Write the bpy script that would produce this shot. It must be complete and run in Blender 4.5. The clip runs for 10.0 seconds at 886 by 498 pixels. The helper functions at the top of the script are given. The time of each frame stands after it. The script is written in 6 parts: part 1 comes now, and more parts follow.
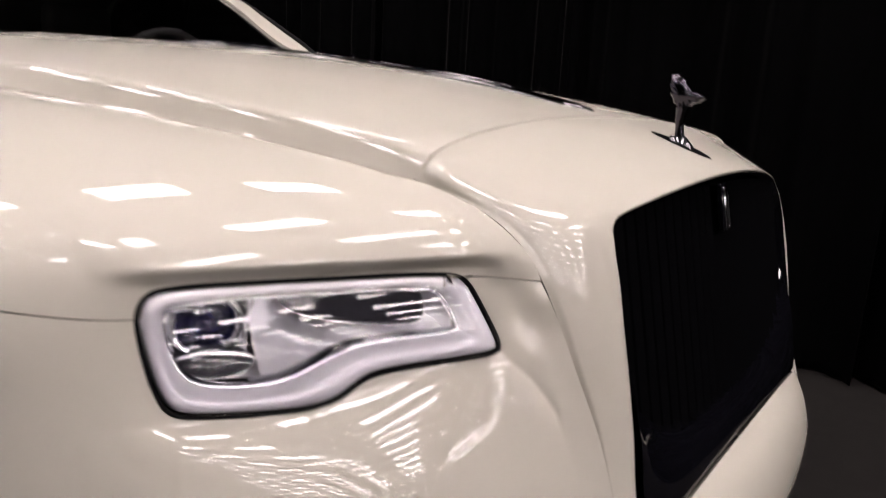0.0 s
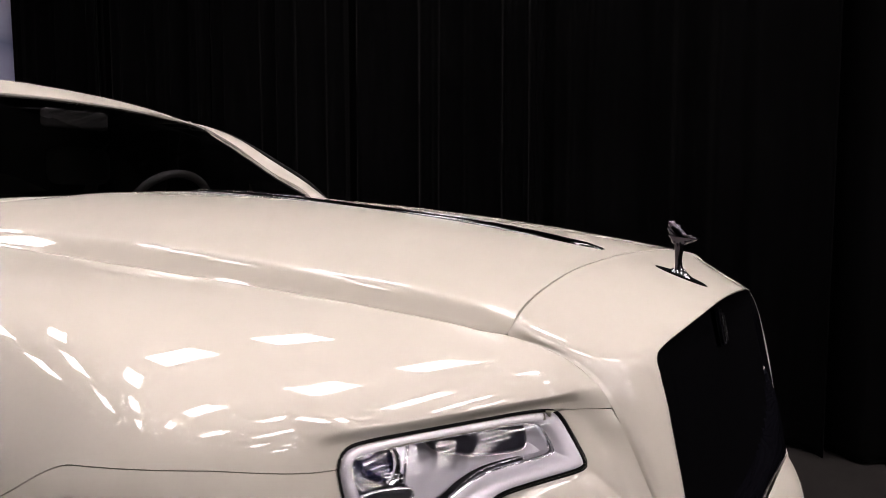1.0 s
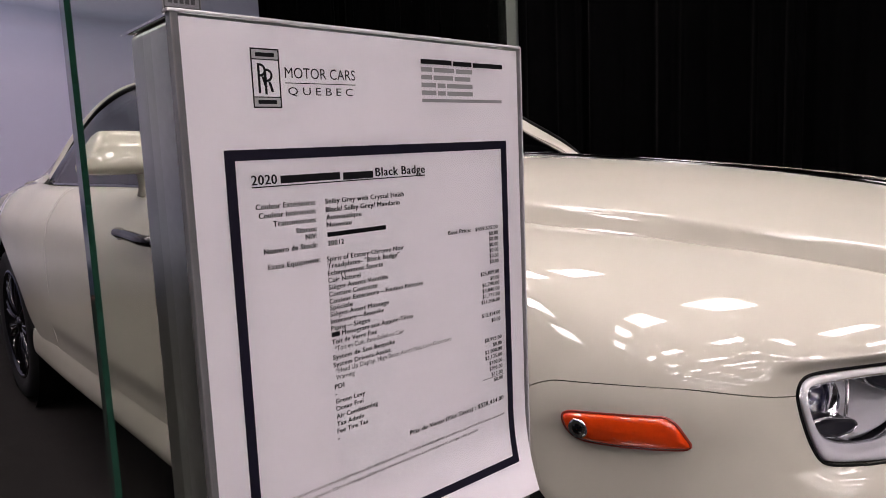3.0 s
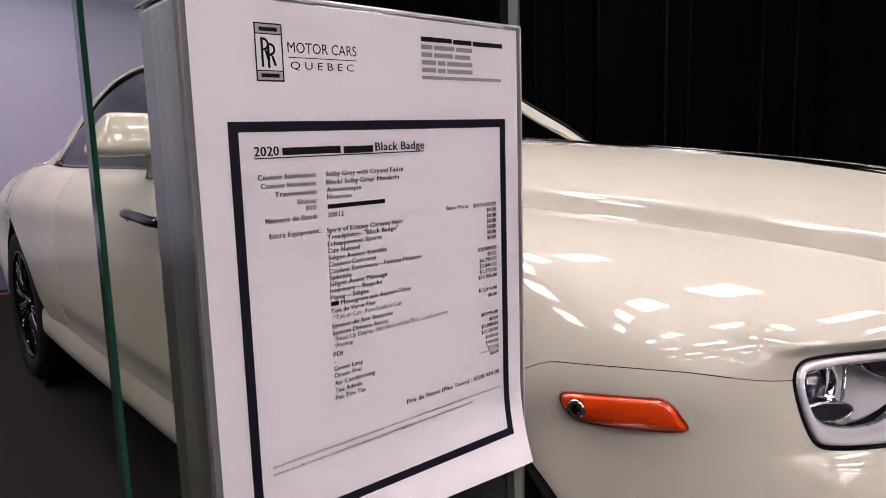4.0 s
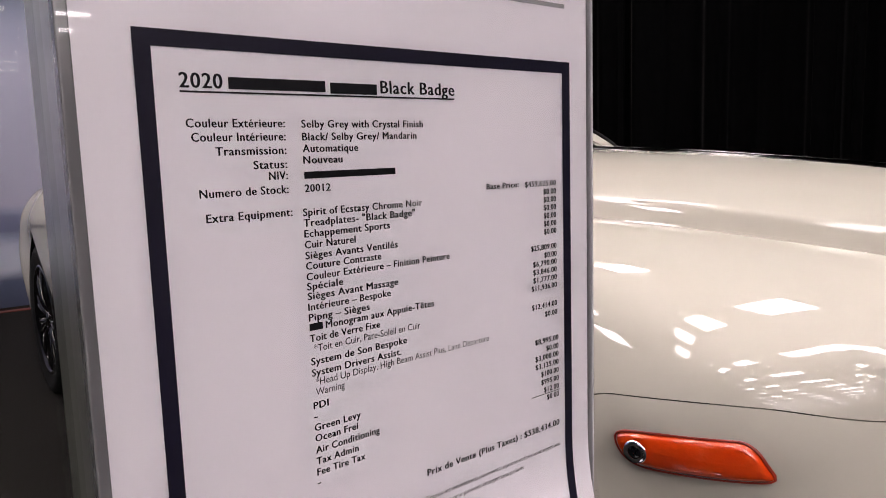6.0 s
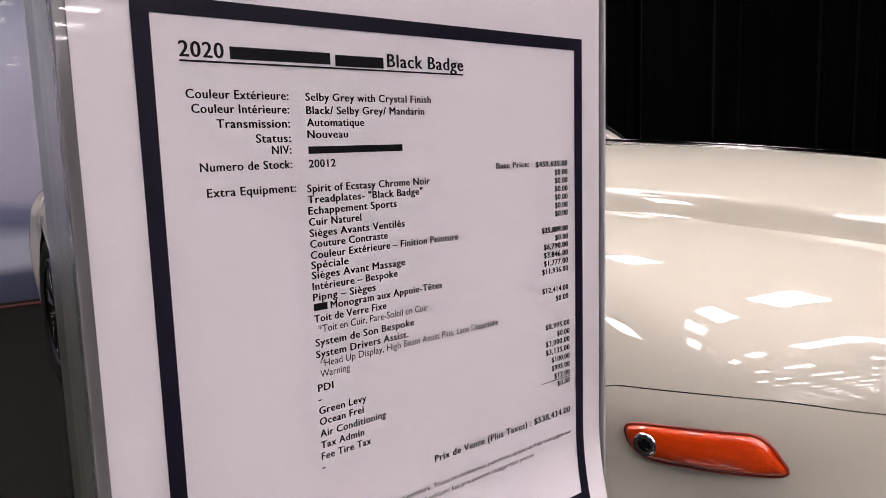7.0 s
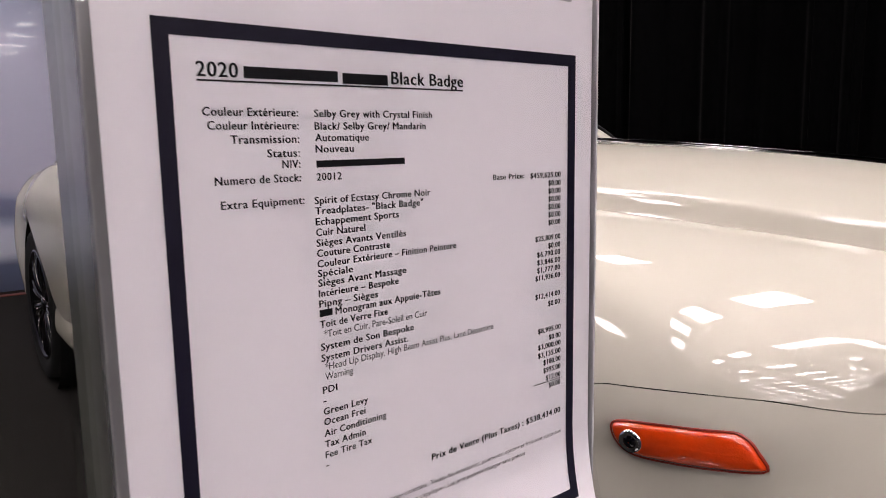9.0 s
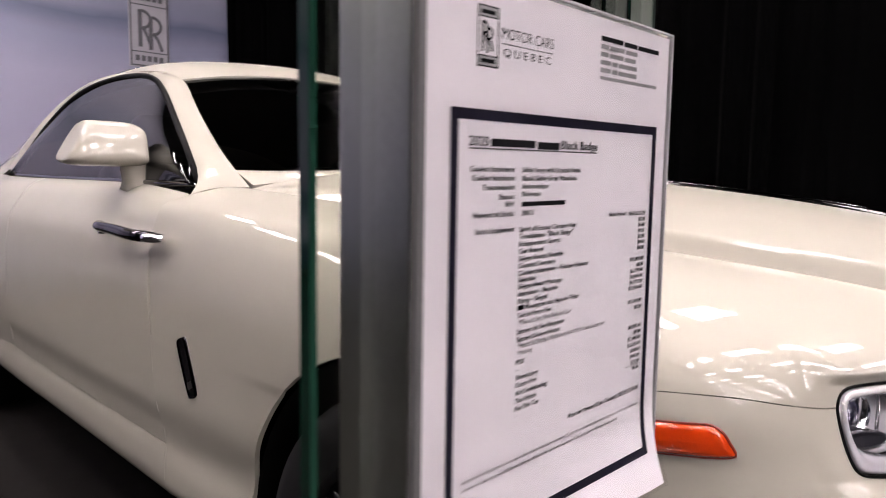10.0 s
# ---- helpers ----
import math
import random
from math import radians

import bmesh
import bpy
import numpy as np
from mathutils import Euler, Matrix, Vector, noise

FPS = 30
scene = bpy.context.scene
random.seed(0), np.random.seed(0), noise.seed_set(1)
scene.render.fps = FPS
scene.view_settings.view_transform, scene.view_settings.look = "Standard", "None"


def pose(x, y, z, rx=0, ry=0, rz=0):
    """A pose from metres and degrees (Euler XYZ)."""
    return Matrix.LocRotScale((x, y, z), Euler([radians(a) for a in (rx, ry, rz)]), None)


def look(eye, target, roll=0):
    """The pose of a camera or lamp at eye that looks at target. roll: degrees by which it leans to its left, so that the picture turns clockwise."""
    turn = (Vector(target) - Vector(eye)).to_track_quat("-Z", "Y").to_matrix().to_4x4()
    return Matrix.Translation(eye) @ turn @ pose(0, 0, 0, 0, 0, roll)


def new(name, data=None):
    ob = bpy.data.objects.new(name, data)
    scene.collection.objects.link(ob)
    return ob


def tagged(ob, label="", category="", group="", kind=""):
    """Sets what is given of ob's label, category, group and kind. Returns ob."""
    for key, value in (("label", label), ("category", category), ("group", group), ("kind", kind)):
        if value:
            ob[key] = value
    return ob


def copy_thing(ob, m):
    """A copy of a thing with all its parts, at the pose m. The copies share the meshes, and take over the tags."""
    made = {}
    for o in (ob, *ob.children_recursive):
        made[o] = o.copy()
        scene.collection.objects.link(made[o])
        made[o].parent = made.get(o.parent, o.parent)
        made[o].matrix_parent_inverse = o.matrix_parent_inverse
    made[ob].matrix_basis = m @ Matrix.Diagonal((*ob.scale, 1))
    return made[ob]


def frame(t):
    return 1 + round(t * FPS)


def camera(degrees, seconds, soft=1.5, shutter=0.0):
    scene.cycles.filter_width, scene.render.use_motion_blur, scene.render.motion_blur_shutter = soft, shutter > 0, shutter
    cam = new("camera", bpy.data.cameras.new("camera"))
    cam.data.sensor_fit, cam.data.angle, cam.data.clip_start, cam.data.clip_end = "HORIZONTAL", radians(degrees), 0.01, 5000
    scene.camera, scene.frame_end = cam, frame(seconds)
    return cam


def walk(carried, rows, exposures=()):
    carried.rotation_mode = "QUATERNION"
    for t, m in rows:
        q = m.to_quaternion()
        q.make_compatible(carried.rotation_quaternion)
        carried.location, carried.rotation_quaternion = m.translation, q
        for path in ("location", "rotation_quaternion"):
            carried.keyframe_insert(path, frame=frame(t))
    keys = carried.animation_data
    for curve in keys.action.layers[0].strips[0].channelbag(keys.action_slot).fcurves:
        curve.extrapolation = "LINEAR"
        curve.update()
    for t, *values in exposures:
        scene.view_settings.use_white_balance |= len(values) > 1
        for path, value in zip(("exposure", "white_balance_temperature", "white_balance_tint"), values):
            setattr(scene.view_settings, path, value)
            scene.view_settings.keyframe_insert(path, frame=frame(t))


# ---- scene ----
# ---------------------------------------------------------------- camera
cam = camera(65.33, 10.0, soft=0.85, shutter=0.4)
PATH = [
    (0, (0.349, -1.021, 1.01), (-0.832, 0.536, 0.585), 3.1),
    (0.5, (0.335, -1.143, 1.071), (-0.86, 0.437, 0.802), 1.0),
    (1, (0.322, -1.266, 1.109), (-0.775, 0.399, 0.95), -0.0),
    (1.5, (0.231, -1.353, 1.112), (-0.892, 0.296, 0.972), -1.9),
    (1.8, (0.185, -1.403, 1.098), (-1.091, 0.124, 0.898), -3.2),
    (2, (0.171, -1.435, 1.099), (-1.209, -0.005, 0.868), -3.6),
    (2.5, (0.155, -1.512, 1.108), (-1.293, -0.154, 0.863), -2.9),
    (2.7, (0.157, -1.531, 1.109), (-1.318, -0.203, 0.868), -2.8),
    (4, (0.173, -1.538, 1.102), (-1.329, -0.249, 0.809), -1.6),
    (4.5, (0.147, -1.519, 1.096), (-1.344, -0.219, 0.801), -1.6),
    (5, (0.114, -1.489, 1.087), (-1.389, -0.196, 0.819), -1.6),
    (5.5, (0.085, -1.468, 1.081), (-1.451, -0.209, 0.837), -1.8),
    (7, (0.069, -1.456, 1.069), (-1.498, -0.241, 0.815), -1.7),
    (7.5, (0.067, -1.455, 1.069), (-1.493, -0.23, 0.812), -2.0),
    (8, (0.069, -1.455, 1.07), (-1.492, -0.232, 0.808), -1.8),
    (8.5, (0.071, -1.455, 1.071), (-1.486, -0.228, 0.81), -1.8),
    (9, (0.075, -1.466, 1.076), (-1.469, -0.224, 0.804), -1.0),
    (9.5, (0.09, -1.512, 1.09), (-1.438, -0.249, 0.827), 0.2),
    (9.8, (0.088, -1.572, 1.094), (-1.368, -0.22, 0.862), 1.3),
    (10, (0.075, -1.617, 1.086), (-1.318, -0.197, 0.878), 0.9),
]
EXPOSURE = [(0, -0.30), (0.5, -0.28), (1, -0.23), (1.5, -0.22), (2, -0.42), (2.5, -0.48), (4, -0.25), (5, -0.28), (5.5, -0.28), (7, -0.25), (9.0, -0.22), (9.5, -0.12), (10, 0.0)]
walk(cam, [(t, look(eye, target, roll)) for t, eye, target, roll in PATH], EXPOSURE)

# ---------------------------------------------------------------- light
world = bpy.data.worlds.new("hall_air")
world.use_nodes = True
world.node_tree.nodes["Background"].inputs["Color"].default_value = (0.9, 0.92, 1.0, 1)
world.node_tree.nodes["Background"].inputs["Strength"].default_value = 0.02
scene.world = world
LAMP_POWER = 44.0      # strength of the ceiling panels
CEILING = 4.0
LIGHTS = (-0.55, 1.45, 1.62, 1.36)   # one panel's place, and the pitch of the rows both ways

# ---------------------------------------------------------------- materials
def material(name, color, rough=0.5, metal=0.0, grain=0.0, grain_size=80.0, bump=0.0, bump_size=200.0, spread=0.0, **more):
    """A principled material with variation at two scales and fine relief."""
    m = bpy.data.materials.new(name)
    m.use_nodes = True
    nt = m.node_tree
    b = nt.nodes["Principled BSDF"]
    b.inputs["Base Color"].default_value = (*color, 1)
    b.inputs["Roughness"].default_value = rough
    b.inputs["Metallic"].default_value = metal
    for key, value in more.items():
        b.inputs[key.replace("_", " ")].default_value = value
    co = nt.nodes.new("ShaderNodeTexCoord")
    if grain:
        small, large = nt.nodes.new("ShaderNodeTexNoise"), nt.nodes.new("ShaderNodeTexNoise")
        small.inputs["Scale"].default_value, large.inputs["Scale"].default_value = grain_size, grain_size / 14
        small.inputs["Detail"].default_value = 4
        mix = nt.nodes.new("ShaderNodeMath")
        mix.operation = "ADD"
        ramp = nt.nodes.new("ShaderNodeMapRange")
        ramp.inputs[1].default_value, ramp.inputs[2].default_value = 0.6, 1.4
        ramp.inputs[3].default_value, ramp.inputs[4].default_value = 1 - grain, 1 + grain
        tint = nt.nodes.new("ShaderNodeVectorMath")
        tint.operation = "SCALE"
        tint.inputs[0].default_value = color
        for n in (small, large):
            nt.links.new(co.outputs["Object"], n.inputs["Vector"])
        nt.links.new(small.outputs["Fac"], mix.inputs[0])
        nt.links.new(large.outputs["Fac"], mix.inputs[1])
        nt.links.new(mix.outputs[0], ramp.inputs[0])
        nt.links.new(ramp.outputs[0], tint.inputs["Scale"])
        nt.links.new(tint.outputs[0], b.inputs["Base Color"])
        if spread:
            rr = nt.nodes.new("ShaderNodeMapRange")
            rr.inputs[1].default_value, rr.inputs[2].default_value = 0.3, 0.7
            rr.inputs[3].default_value, rr.inputs[4].default_value = max(rough - spread, 0.01), rough + spread
            nt.links.new(large.outputs["Fac"], rr.inputs[0])
            nt.links.new(rr.outputs[0], b.inputs["Roughness"])
    if bump:
        n, bp = nt.nodes.new("ShaderNodeTexNoise"), nt.nodes.new("ShaderNodeBump")
        n.inputs["Scale"].default_value, n.inputs["Detail"].default_value = bump_size, 5
        bp.inputs["Strength"].default_value, bp.inputs["Distance"].default_value = bump, 0.002
        nt.links.new(co.outputs["Object"], n.inputs["Vector"])
        nt.links.new(n.outputs["Fac"], bp.inputs["Height"])
        nt.links.new(bp.outputs["Normal"], b.inputs["Normal"])
    return m


PAINT = material("pearl_grey_paint", (0.378, 0.360, 0.318), 0.5, 0.0, grain=0.025, grain_size=9, Coat_Weight=0.72, Coat_Roughness=0.014, Coat_IOR=1.57, Specular_IOR_Level=0.0)
GAP = material("shut_gap", (0.004, 0.004, 0.004), 0.9, grain=0.2, Specular_IOR_Level=0.05)
BLACK_GLOSS = material("gloss_black", (0.002, 0.002, 0.003), 0.5, grain=0.2, Coat_Weight=1.0, Coat_Roughness=0.03, Specular_IOR_Level=0.0)
DARK_CHROME = material("dark_chrome", (0.16, 0.155, 0.16), 0.09, 1.0, grain=0.1, grain_size=60)
CHROME = material("chrome", (0.82, 0.82, 0.84), 0.07, 1.0, grain=0.04, grain_size=60)
STRIP = material("black_chrome_strip", (0.06, 0.058, 0.06), 0.08, 1.0, grain=0.1, grain_size=60)
GRILLE_BLACK = material("satin_black", (0.0025, 0.0025, 0.003), 0.5, grain=0.2, Specular_IOR_Level=0.0)
HANDLE_DARK = material("black_chrome", (0.045, 0.042, 0.05), 0.12, 1.0, grain=0.1, grain_size=60)
RUBBER = material("tyre_rubber", (0.008, 0.008, 0.009), 0.8, grain=0.3, bump=0.3, bump_size=300, Specular_IOR_Level=0.15)
SEAL = material("rubber_seal", (0.004, 0.004, 0.0045), 0.6, grain=0.3, Specular_IOR_Level=0.06)
LAMP_WHITE = material("lamp_trim_silver", (0.84, 0.82, 0.86), 0.25, 0.1, grain=0.04, grain_size=120)
LAMP_BOWL = material("lamp_reflector", (0.85, 0.84, 0.88), 0.3, 0.35, grain=0.04, grain_size=90)
LAMP_DARK = material("lamp_dark_plastic", (0.014, 0.014, 0.02), 0.3, grain=0.2, Specular_IOR_Level=0.25)
AMBER = material("amber_reflector", (0.52, 0.040, 0.004), 0.12, grain=0.12, grain_size=140, bump=0.25, bump_size=420, Coat_Weight=1.0, Coat_Roughness=0.02, Subsurface_Weight=0.1, Subsurface_Scale=0.01)
STEEL = material("brushed_steel", (0.80, 0.82, 0.79), 0.36, 1.0, grain=0.06, grain_size=200, spread=0.05, Anisotropic=0.6)
PAPER = material("white_paper", (0.83, 0.80, 0.84), 0.5, grain=0.015, grain_size=260, bump=0.05, bump_size=500)
INK = material("black_ink", (0.006, 0.006, 0.008), 0.6, grain=0.2, Specular_IOR_Level=0.15)
INK_GREY = material("grey_ink", (0.30, 0.30, 0.31), 0.5, grain=0.1)
DRAPE = material("black_drape", (0.0013, 0.0013, 0.0014), 0.85, grain=0.35, grain_size=30, bump=0.25, bump_size=260, Specular_IOR_Level=0.0, Sheen_Weight=0.022, Sheen_Roughness=0.3)
FLOOR = material("dark_grey_carpet", (0.0092, 0.0083, 0.0080), 0.9, grain=0.25, grain_size=160, bump=0.5, bump_size=380, Specular_IOR_Level=0.08)
CEIL = material("dark_ceiling", (0.03, 0.029, 0.028), 0.9, grain=0.2, grain_size=4)
HALL = material("dark_hall_wall", (0.035, 0.034, 0.033), 0.85, grain=0.15, grain_size=5)
LEATHER = material("dark_leather", (0.03, 0.028, 0.028), 0.45, grain=0.25, bump=0.2, bump_size=300)
LEATHER_GREY = material("grey_leather", (0.22, 0.20, 0.19), 0.5, grain=0.15, bump=0.2, bump_size=300)


def thin_glass(name, tint, gloss):
    """A pane without refraction: clear, with a mirror-like share that grows at grazing angles."""
    m = bpy.data.materials.new(name)
    m.use_nodes = True
    nt = m.node_tree
    nt.nodes.remove(nt.nodes["Principled BSDF"])
    t, g, mix, fr = (nt.nodes.new(k) for k in ("ShaderNodeBsdfTransparent", "ShaderNodeBsdfGlossy", "ShaderNodeMixShader", "ShaderNodeFresnel"))
    t.inputs["Color"].default_value = (*tint, 1)
    g.inputs["Roughness"].default_value = 0.01
    fr.inputs["IOR"].default_value = gloss
    nt.links.new(fr.outputs[0], mix.inputs[0])
    nt.links.new(t.outputs[0], mix.inputs[1])
    nt.links.new(g.outputs[0], mix.inputs[2])
    nt.links.new(mix.outputs[0], nt.nodes["Material Output"].inputs["Surface"])
    return m


WINDOW = thin_glass("tinted_window", (0.17, 0.18, 0.19), 1.5)
SCREEN_GLASS = thin_glass("tinted_windscreen", (0.26, 0.27, 0.28), 1.5)
LENS = thin_glass("clear_lens", (0.95, 0.95, 0.97), 1.58)
SLEEVE = thin_glass("clear_acrylic", (0.97, 0.97, 0.98), 1.42)
PANEL_GLASS = thin_glass("float_glass", (0.91, 0.922, 0.895), 1.25)
# edges of one pane: the first has caught light put into its colour
EDGE_LIT = material("lit_glass_edge", (0.42, 0.45, 0.44), 0.1, grain=0.3, grain_size=20, spread=0.05, Coat_Weight=1.0)
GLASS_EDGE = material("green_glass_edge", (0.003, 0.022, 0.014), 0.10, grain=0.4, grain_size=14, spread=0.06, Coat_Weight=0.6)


def emitter(name, color, strength):
    m = bpy.data.materials.new(name)
    m.use_nodes = True
    b = m.node_tree.nodes["Principled BSDF"]
    b.inputs["Base Color"].default_value = (0.8, 0.8, 0.8, 1)
    b.inputs["Emission Color"].default_value = (*color, 1)
    b.inputs["Emission Strength"].default_value = strength
    return m


GLOW = emitter("light_panel_diffuser", (0.99, 0.872, 0.862), LAMP_POWER)

# ---------------------------------------------------------------- mesh helpers
def mesh_object(name, bm, mat, parent=None, smooth=True, label=""):
    me = bpy.data.meshes.new(name)
    bmesh.ops.recalc_face_normals(bm, faces=bm.faces[:]) if not smooth else None
    bm.to_mesh(me)
    bm.free()
    for p in me.polygons:
        p.use_smooth = smooth
    me.materials.append(mat)
    ob = new(name, me)
    ob.parent = parent
    if label:
        ob["label"] = label
    return ob


def part(name, bm, mat, parent, label="", smooth=False):
    return mesh_object(name, bm, mat, parent, smooth, label)


def box(x0, x1, y0, y1, z0, z1, bevel=0.0, bm=None):
    own = bmesh.new()
    bmesh.ops.create_cube(own, size=1, matrix=Matrix.Translation(((x0 + x1) / 2, (y0 + y1) / 2, (z0 + z1) / 2)) @ Matrix.Diagonal((x1 - x0, y1 - y0, z1 - z0, 1)))
    if bevel:
        bmesh.ops.bevel(own, geom=own.edges[:], offset=bevel, segments=3, affect="EDGES", profile=0.5)
    if bm is None:
        return own
    me = bpy.data.meshes.new("tmp")
    own.to_mesh(me)
    own.free()
    bm.from_mesh(me)
    bpy.data.meshes.remove(me)
    return bm


def pchip(P, w, s):
    """Monotone cubic through the points P (k, ...) at knots w, read at s: no overshoot."""
    P, h = np.asarray(P, float), np.diff(w)
    d = np.diff(P, axis=0) / h.reshape(-1, *[1] * (P.ndim - 1))
    m = np.zeros_like(P)
    if len(P) == 2:
        m[:] = d[0]
    else:
        a, b = d[:-1], d[1:]
        w1 = (2 * h[1:] + h[:-1]).reshape(-1, *[1] * (P.ndim - 1))
        w2 = (h[1:] + 2 * h[:-1]).reshape(-1, *[1] * (P.ndim - 1))
        same = a * b > 0
        with np.errstate(divide="ignore", invalid="ignore"):
            m[1:-1] = np.where(same, (w1 + w2) / (w1 / a + w2 / b), 0)
        m[0], m[-1] = 1.5 * d[0] - 0.5 * m[1], 1.5 * d[-1] - 0.5 * m[-2]
    i = np.clip(np.searchsorted(w, s, side="right") - 1, 0, len(w) - 2)
    hh = h[i].reshape(-1, *[1] * (P.ndim - 1))
    t = ((s - w[i]) / h[i]).reshape(hh.shape)
    return (2 * t**3 - 3 * t**2 + 1) * P[i] + (t**3 - 2 * t**2 + t) * hh * m[i] + (3 * t**2 - 2 * t**3) * P[i + 1] + (t**3 - t**2) * hh * m[i + 1]


def natural(P, w, s):
    """Natural cubic spline through the points P at knots w, read at s."""
    P, h = np.asarray(P, float), np.diff(w)
    k = len(P)
    if k < 4:
        return pchip(P, w, s)
    A, shape = np.zeros((k, k)), P.shape
    F = P.reshape(k, -1)
    B = np.zeros_like(F)
    A[0, 0] = A[-1, -1] = 1
    for j in range(1, k - 1):
        A[j, j - 1], A[j, j], A[j, j + 1] = h[j - 1], 2 * (h[j - 1] + h[j]), h[j]
        B[j] = 6 * ((F[j + 1] - F[j]) / h[j] - (F[j] - F[j - 1]) / h[j - 1])
    M = np.linalg.solve(A, B)
    i = np.clip(np.searchsorted(w, s, side="right") - 1, 0, k - 2)
    hh, a, b = h[i][:, None], (w[i + 1] - s)[:, None], (s - w[i])[:, None]
    out = M[i] * a**3 / (6 * hh) + M[i + 1] * b**3 / (6 * hh) + (F[i] / hh - M[i] * hh / 6) * a + (F[i + 1] / hh - M[i + 1] * hh / 6) * b
    return out.reshape(len(s), *shape[1:])


def curve(P, n, how=natural):
    P = np.asarray(P, float)
    w = np.r_[0, np.cumsum(np.linalg.norm(np.diff(P, axis=0), axis=1))]
    return how(P, w, np.linspace(0, w[-1], n))


def surface(net, nu, nv, soft=6, u_how=natural, v_how=pchip):
    """A fine grid of points through a net of control points (rows u, columns v), eased inside its edges."""
    net = np.asarray(net, float)
    wu = np.r_[0, np.cumsum(np.linalg.norm(np.diff(net, axis=0), axis=2).mean(1))]
    wv = np.r_[0, np.cumsum(np.linalg.norm(np.diff(net, axis=1), axis=2).mean(0))]
    G = u_how(net, wu, np.linspace(0, wu[-1], nu))
    G = v_how(np.moveaxis(G, 1, 0), wv, np.linspace(0, wv[-1], nv))
    G = np.moveaxis(G, 0, 1)
    for _ in range(soft):
        G[1:-1, 1:-1] = 0.5 * G[1:-1, 1:-1] + 0.125 * (G[:-2, 1:-1] + G[2:, 1:-1] + G[1:-1, :-2] + G[1:-1, 2:])
    return G


def whittaker(n, strength):
    """The matrix that smooths n even samples, leaving parabolas as they are."""
    D = np.diff(np.eye(n), 3, axis=0)
    return np.linalg.inv(np.eye(n) + strength * D.T @ D)


def polynomial(n, degree):
    """The matrix that replaces n even samples by their best polynomial."""
    L = np.polynomial.legendre.legvander(np.linspace(-1, 1, n), degree)
    return L @ np.linalg.pinv(L)


def fair(G, su, sv, reach=(7.0, 7.0)):
    """Takes short waves out of a grid of points, along both ways, and keeps its four edges where they are (all free where reach is None)."""
    S = np.einsum("bj,ajc->abc", whittaker(G.shape[1], sv) if sv > 20 or sv < 5 else polynomial(G.shape[1], sv), np.tensordot(whittaker(G.shape[0], su) if su > 20 else polynomial(G.shape[0], su), G, 1), optimize=True)
    for axis in (0, 1) if reach else ():
        H, K = np.moveaxis(S, axis, 0), np.moveaxis(G, axis, 0)
        n = len(H)
        k = np.arange(n).reshape(-1, 1, 1)
        a, b = K[0] - H[0], K[-1] - H[-1]
        H += np.exp(-(k / reach[axis]) ** 2) * a + np.exp(-((n - 1 - k) / reach[axis]) ** 2) * b
    return S


def normals(G):
    n = np.cross(np.gradient(G, axis=0), np.gradient(G, axis=1))
    return n / np.maximum(np.linalg.norm(n, axis=2, keepdims=True), 1e-9)


def shrink(G, gap):
    """Draws the edges of a grid back by gap metres, for the shut lines."""
    G = G.copy()
    gaps = gap if isinstance(gap, tuple) else (gap,) * 4
    for n, (a, b) in enumerate(((0, 1), (-1, -2))):
        for k, H in enumerate((G, np.swapaxes(G, 0, 1))):
            d = H[b] - H[a]
            L = np.maximum(np.linalg.norm(d, axis=1, keepdims=True), 1e-6)
            H[a] += d / L * np.minimum(gaps[2 * k + n], L * 0.8)
    return G


def skin(G, out, gap=0.0015, rim=0.014, bm=None, drop=None):
    """A panel from a grid of points: outer skin with a folded rim. out: a rough outward direction. drop(P): cells to leave open."""
    bm = bm or bmesh.new()
    G = shrink(G, gap) if gap else G
    N = normals(G)
    if (N * np.asarray(out, float)).sum(2).mean() < 0:
        G, N = G[:, ::-1], -N[:, ::-1]
        G, N = G[::-1, ::-1], N[::-1, ::-1]
        N = normals(G)
        if (N * np.asarray(out, float)).sum(2).mean() < 0:
            G = G[::-1]
            N = normals(G)
    nu, nv = G.shape[:2]
    V = [[bm.verts.new(G[i, j]) for j in range(nv)] for i in range(nu)]
    for i in range(nu - 1):
        for j in range(nv - 1):
            if drop is not None and drop((G[i, j] + G[i + 1, j + 1]) / 2):
                continue
            f = bm.faces.new((V[i][j], V[i + 1][j], V[i + 1][j + 1], V[i][j + 1]))
            f.smooth = True
    if rim:
        ring = [(i, 0) for i in range(nu)] + [(nu - 1, j) for j in range(1, nv)] + [(i, nv - 1) for i in range(nu - 2, -1, -1)] + [(0, j) for j in range(nv - 2, 0, -1)]
        top = [bm.verts.new(G[a]) for a in ring]
        low = [bm.verts.new(G[a] - rim * N[a]) for a in ring]
        for k in range(len(ring)):
            q = (k + 1) % len(ring)
            if drop is not None and drop((G[ring[k]] + G[ring[q]]) / 2):
                continue
            f = bm.faces.new((top[k], top[q], low[q], low[k]))
            f.smooth = True
    return bm


